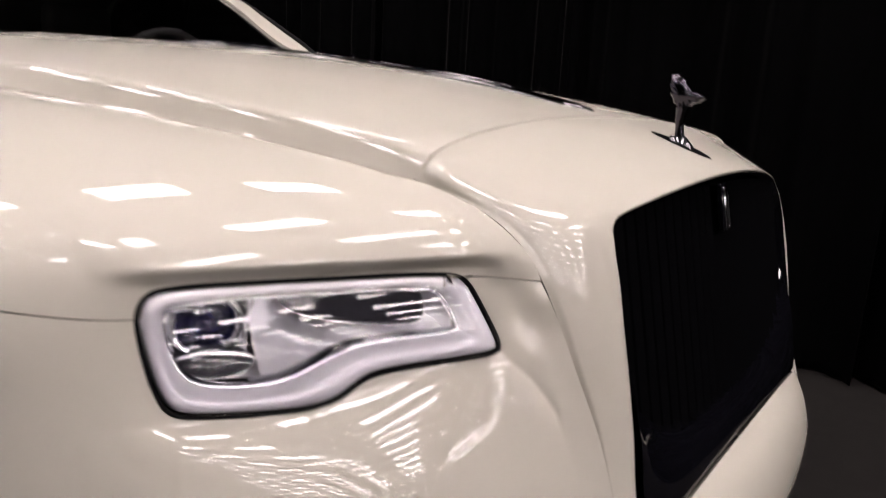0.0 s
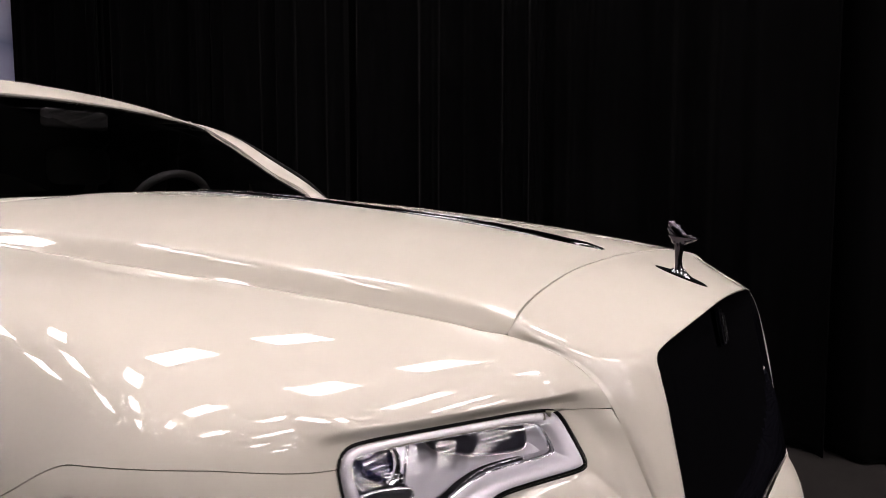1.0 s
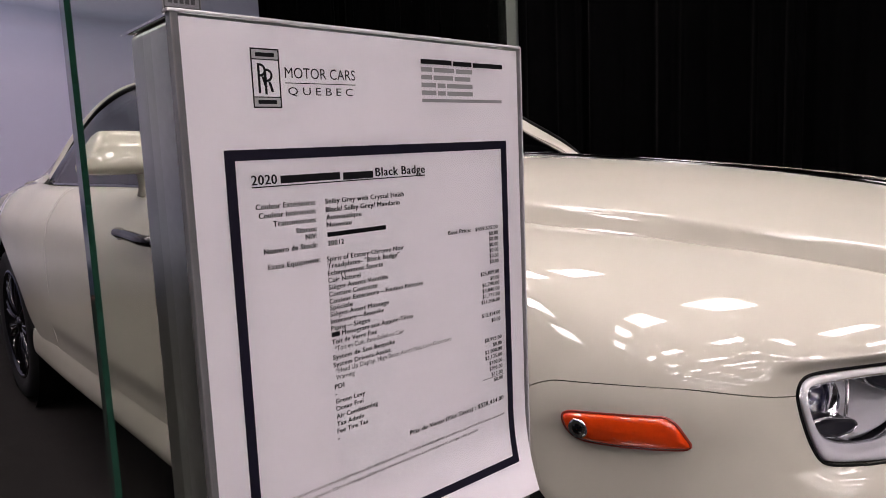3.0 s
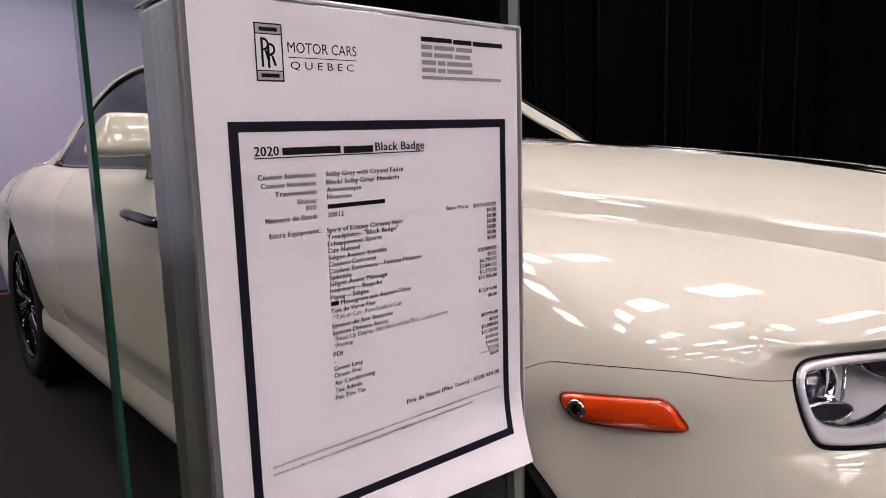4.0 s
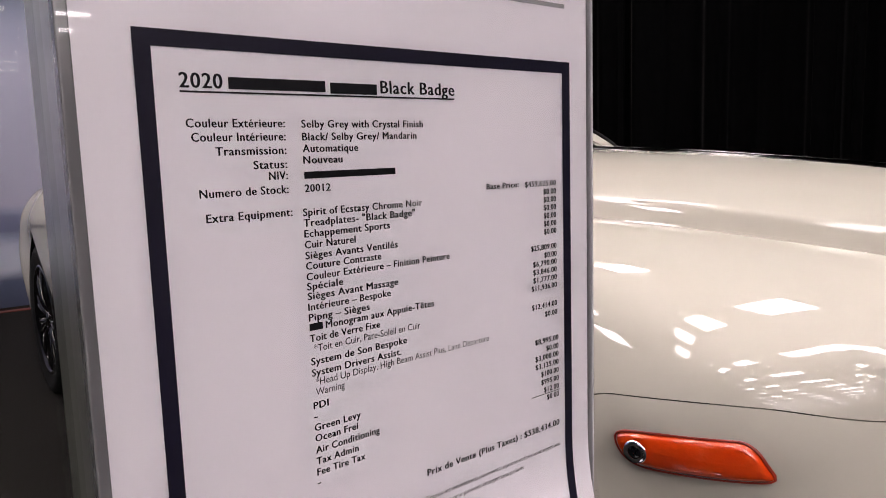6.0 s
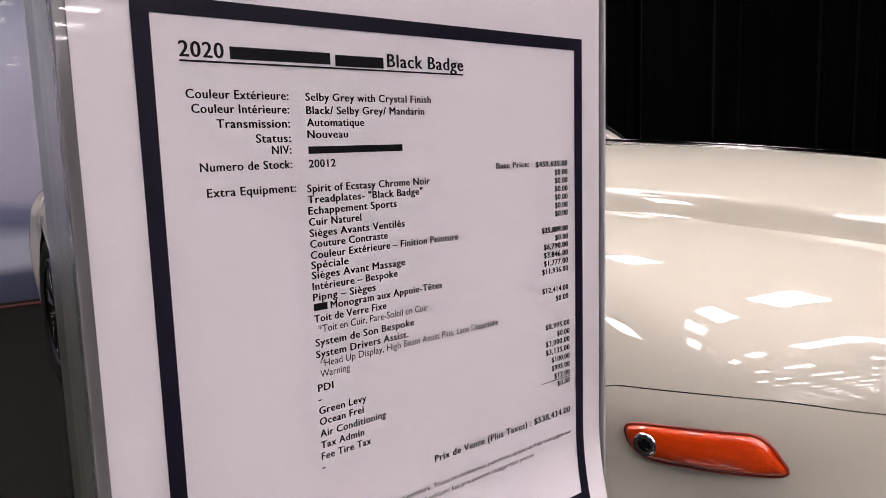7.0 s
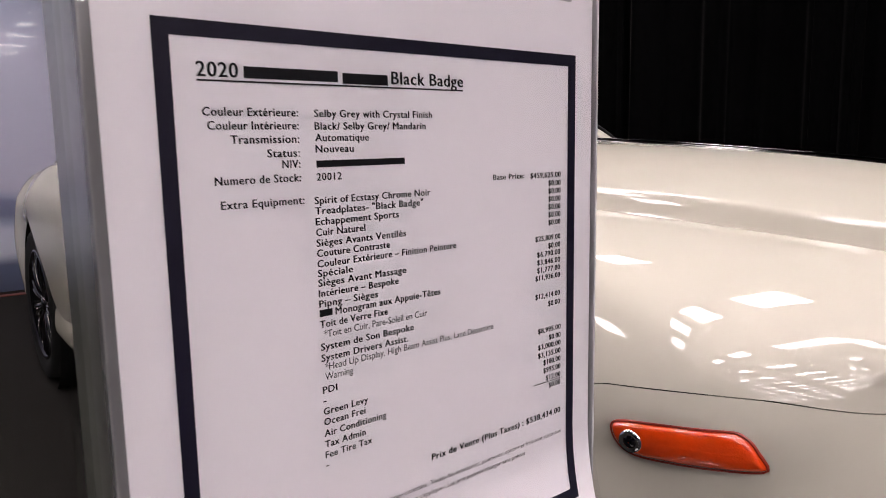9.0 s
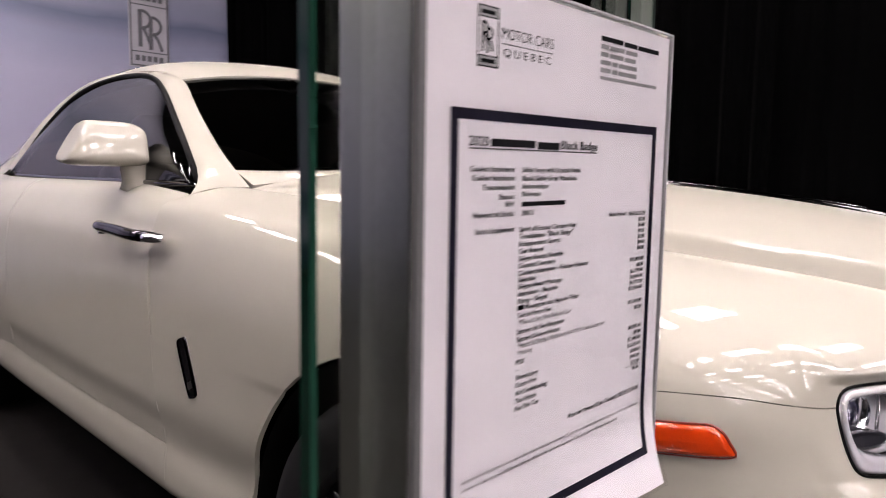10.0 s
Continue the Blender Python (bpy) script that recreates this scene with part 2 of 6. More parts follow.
def tube(P, radius, sides=10, closed=False, bm=None, flat=1.0, up=(0, 0, 1)):
    """A bar of round or flattened section along the points P; radius may be one number or one for each point."""
    bm = bm or bmesh.new()
    P = np.asarray(P, float)
    r = np.broadcast_to(np.asarray(radius, float), len(P))
    T = np.gradient(P, axis=0)
    if closed:
        T = np.roll(P, -1, 0) - np.roll(P, 1, 0)
    rings = []
    for p, t, rad in zip(P, T, r):
        t = t / max(np.linalg.norm(t), 1e-9)
        a = np.cross(t, up)
        a = a / max(np.linalg.norm(a), 1e-9)
        b = np.cross(a, t)
        rings.append([bm.verts.new(p + rad * (math.cos(q) * a + flat * math.sin(q) * b)) for q in np.linspace(0, 2 * math.pi, sides, endpoint=False)])
    n = len(rings)
    for i in range(n if closed else n - 1):
        A, B = rings[i], rings[(i + 1) % n]
        for k in range(sides):
            f = bm.faces.new((A[k], A[(k + 1) % sides], B[(k + 1) % sides], B[k]))
            f.smooth = True
    if not closed:
        bm.faces.new(rings[0][::-1])
        bm.faces.new(rings[-1])
    bmesh.ops.recalc_face_normals(bm, faces=bm.faces[:])
    return bm


def lathe(profile, centre, axis="y", sides=64, bm=None):
    """Turns pairs (radius, along) round an axis through centre."""
    bm = bm or bmesh.new()
    rings = []
    for r, h in profile:
        ring = []
        for q in np.linspace(0, 2 * math.pi, sides, endpoint=False):
            c, s = r * math.cos(q), r * math.sin(q)
            p = {"y": (c, h, s), "z": (c, s, h), "x": (h, c, s)}[axis]
            ring.append(bm.verts.new(Vector(centre) + Vector(p)))
        rings.append(ring)
    for A, B in zip(rings, rings[1:]):
        for k in range(sides):
            f = bm.faces.new((A[k], A[(k + 1) % sides], B[(k + 1) % sides], B[k]))
            f.smooth = True
    bmesh.ops.recalc_face_normals(bm, faces=bm.faces[:])
    return bm


def outline_slab(pts, to_world, depth0, depth1, bm=None, bevel=0.0):
    """A flat shape with a given outline (a, b), pulled between two depths of a local frame."""
    own = bmesh.new()
    A = [own.verts.new(to_world(a, b, depth0)) for a, b in pts]
    B = [own.verts.new(to_world(a, b, depth1)) for a, b in pts]
    n = len(pts)
    own.faces.new(A)
    own.faces.new(B[::-1])
    for k in range(n):
        own.faces.new((A[k], B[k], B[(k + 1) % n], A[(k + 1) % n]))
    bmesh.ops.recalc_face_normals(own, faces=own.faces[:])
    if bm is None:
        return own
    me = bpy.data.meshes.new("tmp")
    own.to_mesh(me)
    own.free()
    bm.from_mesh(me)
    bpy.data.meshes.remove(me)
    return bm


def mirrored(G):
    return np.asarray(G, float) * (1, -1, 1)


def both_ways(rows):
    """Half rows that begin on the centre line, made whole."""
    return [[(x, -y, z) for x, y, z in row[:0:-1]] + list(row) for row in rows]

# ---------------------------------------------------------------- the hall
def structure(ob, label=""):
    return tagged(ob, label, kind="structure")


def build_floor():
    bm = box(-22, 24, -28, 14, -0.1, 0)
    structure(mesh_object("floor", bm, FLOOR, smooth=False), "dark grey carpeted exhibition hall floor")


def build_hall():
    for name, b in (("wall_north", (-22, 24, 14, 14.2, -0.1, CEILING + 0.4)), ("wall_south", (-22, 24, -28.2, -28, -0.1, CEILING + 0.4)),
                    ("wall_east", (24, 24.2, -28.2, 14.2, -0.1, CEILING + 0.4)), ("wall_west", (-22.2, -22, -28.2, 14.2, -0.1, CEILING + 0.4))):
        structure(mesh_object(name, box(*b), HALL, smooth=False))
    structure(mesh_object("ceiling", box(-22, 24, -28, 14, CEILING + 0.15, CEILING + 0.3), CEIL, smooth=False))


def build_drape(name, x0, x1, y, top, seed):
    """A hanging cloth with uneven vertical folds."""
    rng = np.random.default_rng(seed)
    xs = np.linspace(x0, x1, int((x1 - x0) * 75))
    fold = np.zeros_like(xs)
    for wave, depth in ((0.55, 0.045), (0.21, 0.030), (0.105, 0.016)):
        ph = np.cumsum(rng.normal(1, 0.9, len(xs)).clip(0.2, 1.8)) / 75 * 2 * math.pi / wave
        fold += np.sin(ph) * depth + np.sin(2 * ph + 1.0) * depth * 0.25
    fold = whittaker(len(xs), 2) @ fold
    zs = [0.012, 0.05] + [0.35 * k for k in range(1, 11)] + [top]
    bm = bmesh.new()
    V = []
    for k, z in enumerate(zs):
        ease = 1.0 - 0.55 * (z / top) ** 2
        V.append([bm.verts.new((x, y + f * ease, z)) for x, f in zip(xs, fold)])
    for a, b in zip(V, V[1:]):
        for i in range(len(xs) - 1):
            bm.faces.new((a[i], a[i + 1], b[i + 1], b[i]))
    ob = mesh_object(name, bm, DRAPE, smooth=True)
    mod = ob.modifiers.new("thickness", "SOLIDIFY")
    mod.thickness = 0.004
    return ob


def build_lights():
    """Large panels in straight rows under the dark ceiling, all over the hall."""
    proto = bpy.data.objects.new("ceiling_light", None)
    scene.collection.objects.link(proto)
    part("frame", box(-0.19, 0.19, -0.345, 0.345, 0.015, 0.15, 0.01), CEIL, proto)
    part("diffuser", box(-0.175, 0.175, -0.33, 0.33, 0.0, 0.02), GLOW, proto, "glowing white rectangular diffuser")
    tagged(proto, "rectangular white light panel under a dark ceiling", "ceiling light", "ceiling lights")
    places = [(LIGHTS[0] + LIGHTS[2] * i, LIGHTS[1] - LIGHTS[3] * j) for i in range(-5, 15) for j in range(13)]
    places = [(x, y) for x, y in places if y > (-3.3 if x > -1.5 else -4.6) - 0.35 * max(x - 1.0, 0.0) and not (-6.0 < x < -2.3 and y > -0.4)]
    proto.matrix_basis = pose(*places[0], CEILING)
    for x, y in places[1:]:
        copy_thing(proto, pose(x, y, CEILING))


build_floor()
build_hall()
for k in range(12):
    tagged(build_drape("drape", -6.64 + 1.3 * k, -5.10 + 1.3 * k, 1.97 + 0.07 * (k % 2), 4.12, 3 + k), "black cloth drape hanging in vertical folds", "drape", "drapes behind the car")
build_lights()

# ---------------------------------------------------------------- the car
car = new("car")
car.location = (0, 0, 0)
tagged(car, "pearl grey luxury coupe with black grille and orange side markers", "car")
SIDES = ((1, "right"), (-1, "left"))   # 1: the side with y below zero
FRONT_AXLE, REAR_AXLE, HUB, ARCH = -0.67, -3.78, 0.375, 0.44


def sided(G, side):
    return np.asarray(G, float) if side == 1 else mirrored(G)


def panel(name, net, nu, nv, out, side=1, soft=6, gap=0.0014, drop=None, label="", mat=None, rim=0.014, v_how=pchip, u_how=natural, smooth=None, change=None):
    G = surface(net, nu, nv, soft, u_how, v_how)
    G = fair(G, *smooth) if smooth else G
    G = sided(change(G) if change else G, side)
    out = np.asarray(out, float) * (1, side, 1)
    return part(name, skin(G, out, gap, rim, drop=drop), mat or PAINT, car, label, smooth=True)


CREASE = np.array([(-0.088, -0.498, 0.931), (-0.17, -0.507, 0.936), (-0.30, -0.523, 0.946), (-0.60, -0.565, 0.969), (-0.90, -0.603, 0.989), (-1.24, -0.648, 1.013), (-1.53, -0.699, 1.046)])


CREASE_FIT = [np.polyfit(CREASE[:, 0], CREASE[:, k], 3) for k in (1, 2)]


def crease(x):
    """The line along which bonnet and wing meet."""
    return tuple(float(np.polyval(k, x)) for k in CREASE_FIT)


def least(points, basis, value):
    return np.linalg.lstsq(np.stack(basis(points), 1), value, rcond=None)[0]


def soft_max(a, b, k):
    m = np.maximum(a, b)
    return m + k * np.log(np.exp((a - m) / k) + np.exp((b - m) / k))


def cast(G, C, field):
    """Moves the points of a grid on to a field's zero surface, along rays from the points C."""
    P, C = G.reshape(-1, 3), C.reshape(-1, 3)
    lo, hi = np.full(len(P), 0.3), np.full(len(P), 1.6)
    for _ in range(36):
        mid = (lo + hi) / 2
        out = field(C + mid[:, None] * (P - C)) > 0
        hi, lo = np.where(out, mid, hi), np.where(out, lo, mid)
    return (C + ((lo + hi) / 2)[:, None] * (P - C)).reshape(G.shape)


def eased(n, a, b):
    """Weights that rise from 0 at both ends to 1, over a and b steps."""
    k = np.arange(n)
    w = np.clip(np.minimum(k / max(a, 1e-6), (n - 1 - k) / max(b, 1e-6)), 0, 1)
    return w * w * (3 - 2 * w)


# bonnet: half rows from the centre line outwards, front to back
BONNET = [
    [(-0.112, 0, 0.995), (-0.106, -0.2, 0.991), (-0.094, -0.36, 0.978), (-0.082, -0.46, 0.962), (-0.079, -0.486, 0.952), (-0.088, -0.497, 0.933)],
    [(-0.30, 0, 1.029), (-0.30, -0.2, 1.026), (-0.30, -0.37, 1.013), (-0.30, -0.485, 0.993), (-0.30, -0.512, 0.981), (-0.30, -0.530, 0.954)],
    [(-0.60, 0, 1.064), (-0.60, -0.2, 1.060), (-0.60, -0.38, 1.043), (-0.60, -0.515, 1.018), (-0.60, -0.548, 1.005), (-0.60, -0.577, 0.980)],
    [(-0.90, 0, 1.090), (-0.90, -0.2, 1.086), (-0.90, -0.39, 1.067), (-0.90, -0.54, 1.040), (-0.90, -0.58, 1.026), (-0.90, -0.622, 1.002)],
    [(-1.18, 0, 1.108), (-1.18, -0.2, 1.104), (-1.19, -0.40, 1.086), (-1.21, -0.57, 1.060), (-1.22, -0.615, 1.047), (-1.24, -0.665, 1.026)],
    [(-1.39, 0, 1.116), (-1.40, -0.2, 1.113), (-1.43, -0.40, 1.098), (-1.48, -0.58, 1.075), (-1.50, -0.64, 1.063), (-1.53, -0.695, 1.046)],
]
for row in BONNET:
    row[-1] = (row[-1][0], *crease(row[-1][0]))

def bonnet_top(p):
    x, y = p[:, 0], p[:, 1]
    return [x * 0 + 1, x, x * x, x**3, y * y, x * y * y, y**4, x * x * y * y]


def bonnet_side(p):
    x, z = p[:, 0], p[:, 2] - 1
    return [x * 0 + 1, x, x * x, x**3, z, x * z, x * x * z]


BONNET_NET = np.array(BONNET)
BONNET_TOP = least(BONNET_NET[:, :4].reshape(-1, 3), bonnet_top, BONNET_NET[:, :4, 2].ravel())
BONNET_SIDE = least(BONNET_NET[:5, 4:].reshape(-1, 3), bonnet_side, BONNET_NET[:5, 4:, 1].ravel())


def bonnet_field(p):
    q = p * (1, 0, 1) - np.abs(p) * (0, 1, 0)
    return soft_max(q[:, 2] - np.stack(bonnet_top(q), 1) @ BONNET_TOP, np.stack(bonnet_side(q), 1) @ BONNET_SIDE - q[:, 1], 0.0035)


def on_bonnet(G):
    S = cast(G, np.stack([G[..., 0], G[..., 1] * 0.4, G[..., 2] * 0 + 0.6], 2), bonnet_field)
    w = (eased(len(G), 10, 10)[:, None] * eased(G.shape[1], 5, 5)[None])[..., None]
    return w * S + (1 - w) * G


panel("bonnet", both_ways(BONNET), 260, 420, (0, 0, 1), soft=0, change=on_bonnet, gap=(0.0014, 0.0014, 0.0004, 0.0004))

# front wing: rows front to back, each from the bonnet line over a low crest, the flat top and the shoulder down to the bumper seam and wheel arch
WING = [
    [(-0.088, -0.498, 0.931), (-0.072, -0.493, 0.926), (-0.058, -0.488, 0.9215), (-0.025, -0.474, 0.907), (0.004, -0.461, 0.886), (0.014, -0.456, 0.876), (0.020, -0.453, 0.869), (0.027, -0.4485, 0.858), (0.033, -0.444, 0.842)],
    [(-0.120, -0.503, 0.934), (-0.105, -0.512, 0.932), (-0.092, -0.520, 0.927), (-0.055, -0.531, 0.912), (-0.015, -0.536, 0.892), (0.000, -0.536, 0.881), (0.004, -0.535, 0.872), (-0.004, -0.532, 0.862), (-0.018, -0.528, 0.850)],
    [(-0.17, -0.507, 0.936), (-0.155, -0.535, 0.944), (-0.145, -0.560, 0.939), (-0.108, -0.604, 0.923), (-0.066, -0.622, 0.902), (-0.046, -0.626, 0.886), (-0.040, -0.627, 0.875), (-0.048, -0.626, 0.862), (-0.066, -0.624, 0.846)],
    [(-0.26, -0.518, 0.943), (-0.250, -0.568, 0.957), (-0.242, -0.597, 0.952), (-0.210, -0.682, 0.937), (-0.168, -0.742, 0.911), (-0.142, -0.761, 0.889), (-0.130, -0.765, 0.876), (-0.130, -0.766, 0.860), (-0.136, -0.764, 0.834)],
    [(-0.38, -0.534, 0.952), (-0.370, -0.598, 0.969), (-0.358, -0.627, 0.963), (-0.332, -0.735, 0.955), (-0.288, -0.815, 0.930), (-0.262, -0.846, 0.908), (-0.245, -0.859, 0.886), (-0.230, -0.866, 0.868), (-0.220, -0.868, 0.850)],
    [(-0.50, -0.551, 0.961), (-0.490, -0.620, 0.981), (-0.480, -0.648, 0.976), (-0.460, -0.750, 0.973), (-0.432, -0.824, 0.957), (-0.418, -0.855, 0.943), (-0.400, -0.879, 0.916), (-0.372, -0.905, 0.882), (-0.345, -0.918, 0.845)],
    [(-0.60, -0.565, 0.969), (-0.60, -0.642, 0.991), (-0.60, -0.670, 0.988), (-0.595, -0.765, 0.987), (-0.59, -0.832, 0.971), (-0.585, -0.862, 0.960), (-0.575, -0.886, 0.934), (-0.545, -0.917, 0.880), (-0.50, -0.939, 0.781)],
    [(-0.75, -0.584, 0.979), (-0.75, -0.665, 1.003), (-0.75, -0.692, 1.001), (-0.75, -0.778, 1.000), (-0.75, -0.840, 0.984), (-0.75, -0.870, 0.972), (-0.745, -0.896, 0.945), (-0.738, -0.931, 0.888), (-0.73, -0.955, 0.811)],
    [(-1.00, -0.616, 0.996), (-1.00, -0.700, 1.018), (-1.00, -0.724, 1.0175), (-1.00, -0.795, 1.015), (-1.00, -0.850, 0.999), (-1.00, -0.880, 0.986), (-0.995, -0.906, 0.958), (-0.985, -0.942, 0.892), (-0.967, -0.958, 0.700)],
    [(-1.24, -0.648, 1.013), (-1.24, -0.735, 1.032), (-1.24, -0.757, 1.0315), (-1.24, -0.812, 1.026), (-1.24, -0.861, 1.012), (-1.24, -0.889, 0.994), (-1.24, -0.914, 0.965), (-1.24, -0.948, 0.898), (-1.24, -0.963, 0.700)],
    [(-1.53, -0.699, 1.046), (-1.53, -0.765, 1.050), (-1.53, -0.785, 1.049), (-1.53, -0.832, 1.042), (-1.53, -0.868, 1.028), (-1.53, -0.893, 1.010), (-1.53, -0.917, 0.982), (-1.53, -0.951, 0.908), (-1.505, -0.966, 0.700)],
]
for row in WING:
    row[0] = (row[0][0], *crease(row[0][0]))


def arch_point(z, centre, radius=ARCH, front=True):
    d = math.sqrt(max(radius**2 - (z - HUB) ** 2, 0))
    return centre + (d if front else -d)


def door_line(z):
    """The front edge of the door leans forward towards its foot."""
    return -1.532 + 0.17 * min(max(0.86 - z, 0.0), 0.42)


# how far the flank draws in towards its foot: height, inward
FOOT = ((0.70, 0.0), (0.62, -0.002), (0.56, -0.001), (0.50, 0.010), (0.46, 0.013), (0.42, 0.007), (0.38, 0.005), (0.345, 0.012), (0.325, 0.030))


# bumper: from the grille surround round the corner to the arch, top to bottom
BUMPER = [
    [(0.033, -0.444, 0.842), (0.050, -0.433, 0.80), (0.068, -0.422, 0.75), (0.092, -0.405, 0.68), (0.115, -0.395, 0.60), (0.146, -0.39, 0.50), (0.156, -0.39, 0.40), (0.13, -0.39, 0.26)],
    [(-0.018, -0.528, 0.850), (-0.006, -0.520, 0.80), (0.014, -0.513, 0.75), (0.040, -0.516, 0.68), (0.065, -0.521, 0.60), (0.091, -0.523, 0.50), (0.104, -0.522, 0.40), (0.080, -0.50, 0.26)],
    [(-0.066, -0.624, 0.846), (-0.062, -0.622, 0.80), (-0.041, -0.620, 0.75), (-0.015, -0.622, 0.68), (0.0095, -0.624, 0.60), (0.034, -0.625, 0.50), (0.047, -0.624, 0.40), (0.025, -0.61, 0.26)],
    [(-0.136, -0.764, 0.834), (-0.134, -0.762, 0.80), (-0.117, -0.761, 0.75), (-0.094, -0.761, 0.68), (-0.072, -0.761, 0.60), (-0.050, -0.758, 0.50), (-0.039, -0.756, 0.40), (-0.07, -0.74, 0.26)],
    [(-0.220, -0.868, 0.850), (-0.213, -0.870, 0.80), (-0.207, -0.867, 0.75), (-0.195, -0.862, 0.68), (-0.181, -0.853, 0.60), (-0.163, -0.845, 0.50), (-0.152, -0.841, 0.40), (-0.165, -0.82, 0.26)],
    [(-0.345, -0.918, 0.845), (-0.335, -0.908, 0.80), (-0.325, -0.904, 0.755), (-0.28, -0.895, 0.68), (-0.24, -0.885, 0.60), (-0.205, -0.877, 0.50), (-0.195, -0.872, 0.40), (-0.21, -0.86, 0.26)],
    [(-0.50, -0.939, 0.781), (-0.46, -0.934, 0.762), (-0.43, -0.930, 0.744), (-0.35, -0.92, 0.675), (-0.29, -0.91, 0.60), (-0.248, -0.90, 0.50), (-0.231, -0.895, 0.40), (-0.245, -0.885, 0.26)],
]

BUMPER_BASE = fair(surface(BUMPER, 260, 220, 0), 4, 5, (24.0, 24.0))

# headlight frame: centre, along (towards the nose), up, outward
LAMP_C, LAMP_U, LAMP_N = Vector((-0.064, -0.625, 0.811)), Vector((0.4372, 0.8993, 0)), Vector((0.8987, -0.4369, 0.0377))
LAMP_V = LAMP_N.cross(LAMP_U)
LAMP_OUT = [(-0.156, 0.026), (-0.146, 0.043), (-0.119, 0.046), (-0.067, 0.046), (0.004, 0.045), (0.078, 0.044), (0.118, 0.041), (0.13, 0.032), (0.145, 0.006), (0.161, -0.026), (0.158, -0.036), (0.115, -0.038), (0.069, -0.039),
            (0.033, -0.041), (0.015, -0.049), (-0.001, -0.059), (-0.026, -0.063), (-0.064, -0.061), (-0.10, -0.058), (-0.13, -0.054), (-0.14, -0.046), (-0.148, -0.024), (-0.153, 0.001)]
LAMP_IN = [(-0.138, 0.025), (-0.132, 0.029), (-0.119, 0.03), (-0.072, 0.033), (0.004, 0.031), (0.056, 0.03), (0.098, 0.028), (0.107, 0.023), (0.123, -0.005), (0.123, -0.017), (0.08, -0.017), (0.03, -0.018), (0.004, -0.022),
           (-0.011, -0.03), (-0.031, -0.039), (-0.055, -0.043), (-0.091, -0.042), (-0.117, -0.036), (-0.129, -0.022), (-0.137, 0.002)]


def rounded(pts, n=120):
    """A closed smooth line of n points through corner points."""
    P = np.array(pts, float)
    for _ in range(2):
        Q = np.roll(P, -1, 0)
        P = np.stack([0.78 * P + 0.22 * Q, 0.22 * P + 0.78 * Q], 1).reshape(-1, 2)
    P = np.vstack([P, P[:1]])
    w = np.r_[0, np.cumsum(np.linalg.norm(np.diff(P, axis=0), axis=1))]
    s = np.linspace(0, w[-1], n, endpoint=False)
    return np.stack([np.interp(s, w, P[:, k]) for k in (0, 1)], 1)


def grown(pts, d):
    """An outline moved outwards by d (inwards where negative)."""
    P = np.asarray(pts, float)
    t = np.roll(P, -1, 0) - np.roll(P, 1, 0)
    n = np.stack([t[:, 1], -t[:, 0]], 1)
    n /= np.maximum(np.linalg.norm(n, axis=1, keepdims=True), 1e-9)
    area = 0.5 * np.sum(P[:, 0] * np.roll(P[:, 1], -1) - np.roll(P[:, 0], -1) * P[:, 1])
    return P + d * n * np.sign(area)


def inside(p, poly):
    x, y = p
    hit = False
    for (x0, y0), (x1, y1) in zip(poly, np.roll(poly, -1, 0)):
        if (y0 > y) != (y1 > y) and x < (x1 - x0) * (y - y0) / (y1 - y0) + x0:
            hit = not hit
    return hit


LAMP_RING = rounded(LAMP_OUT)
LAMP_HOLE = grown(LAMP_RING, -0.0004)


def lamp_fit():
    """The lens lies in the rounded corner of the bumper: a smooth sheet through the bumper's own shape."""
    Q = BUMPER_BASE.reshape(-1, 3) - np.array(LAMP_C)
    a, b, d = (Q @ np.array(v) for v in (LAMP_U, LAMP_V, LAMP_N))
    near = (np.abs(a) < 0.18) & (np.abs(b) < 0.075) & (np.abs(d) < 0.08)
    a, b, d = a[near], b[near], d[near]
    return np.linalg.lstsq(np.stack([a * 0 + 1, a, b, a * a, a * b, b * b, a**3], 1), d, rcond=None)[0]


LAMP_SHEET = [float(v) for v in lamp_fit()]


def lamp_bulge(a, b):
    k = LAMP_SHEET
    return k[0] + k[1] * a + k[2] * b + k[3] * a * a + k[4] * a * b + k[5] * b * b + k[6] * a**3


def in_lamp(side):
    def test(p):
        q = Vector((p[0], p[1] * side, p[2])) - LAMP_C
        return abs(q.dot(LAMP_N)) < 0.08 and abs(q.dot(LAMP_U)) < 0.17 and abs(q.dot(LAMP_V)) < 0.07 and inside((q.dot(LAMP_U), q.dot(LAMP_V)), LAMP_HOLE)
    return test


def ring_distance(q):
    """Distance of points (n, 2) in the lamp's frame from its outline, below zero inside, and the nearest outline points."""
    P, R = LAMP_RING, np.roll(LAMP_RING, -1, 0)
    e = R - P
    best, foot, odd = np.full(len(q), 9.0), np.zeros_like(q), np.zeros(len(q), bool)
    for p, r, d in zip(P, R, e):
        w = np.clip(((q - p) @ d) / (d @ d), 0, 1)
        f = p + w[:, None] * d
        dist = np.linalg.norm(q - f, axis=1)
        near = dist < best
        best[near], foot[near] = dist[near], f[near]
        cross = (p[1] > q[:, 1]) != (r[1] > q[:, 1])
        odd ^= cross & (q[:, 0] < d[0] * (q[:, 1] - p[1]) / (d[1] if d[1] else 1e-9) + p[0])
    return np.where(odd, -best, best), foot


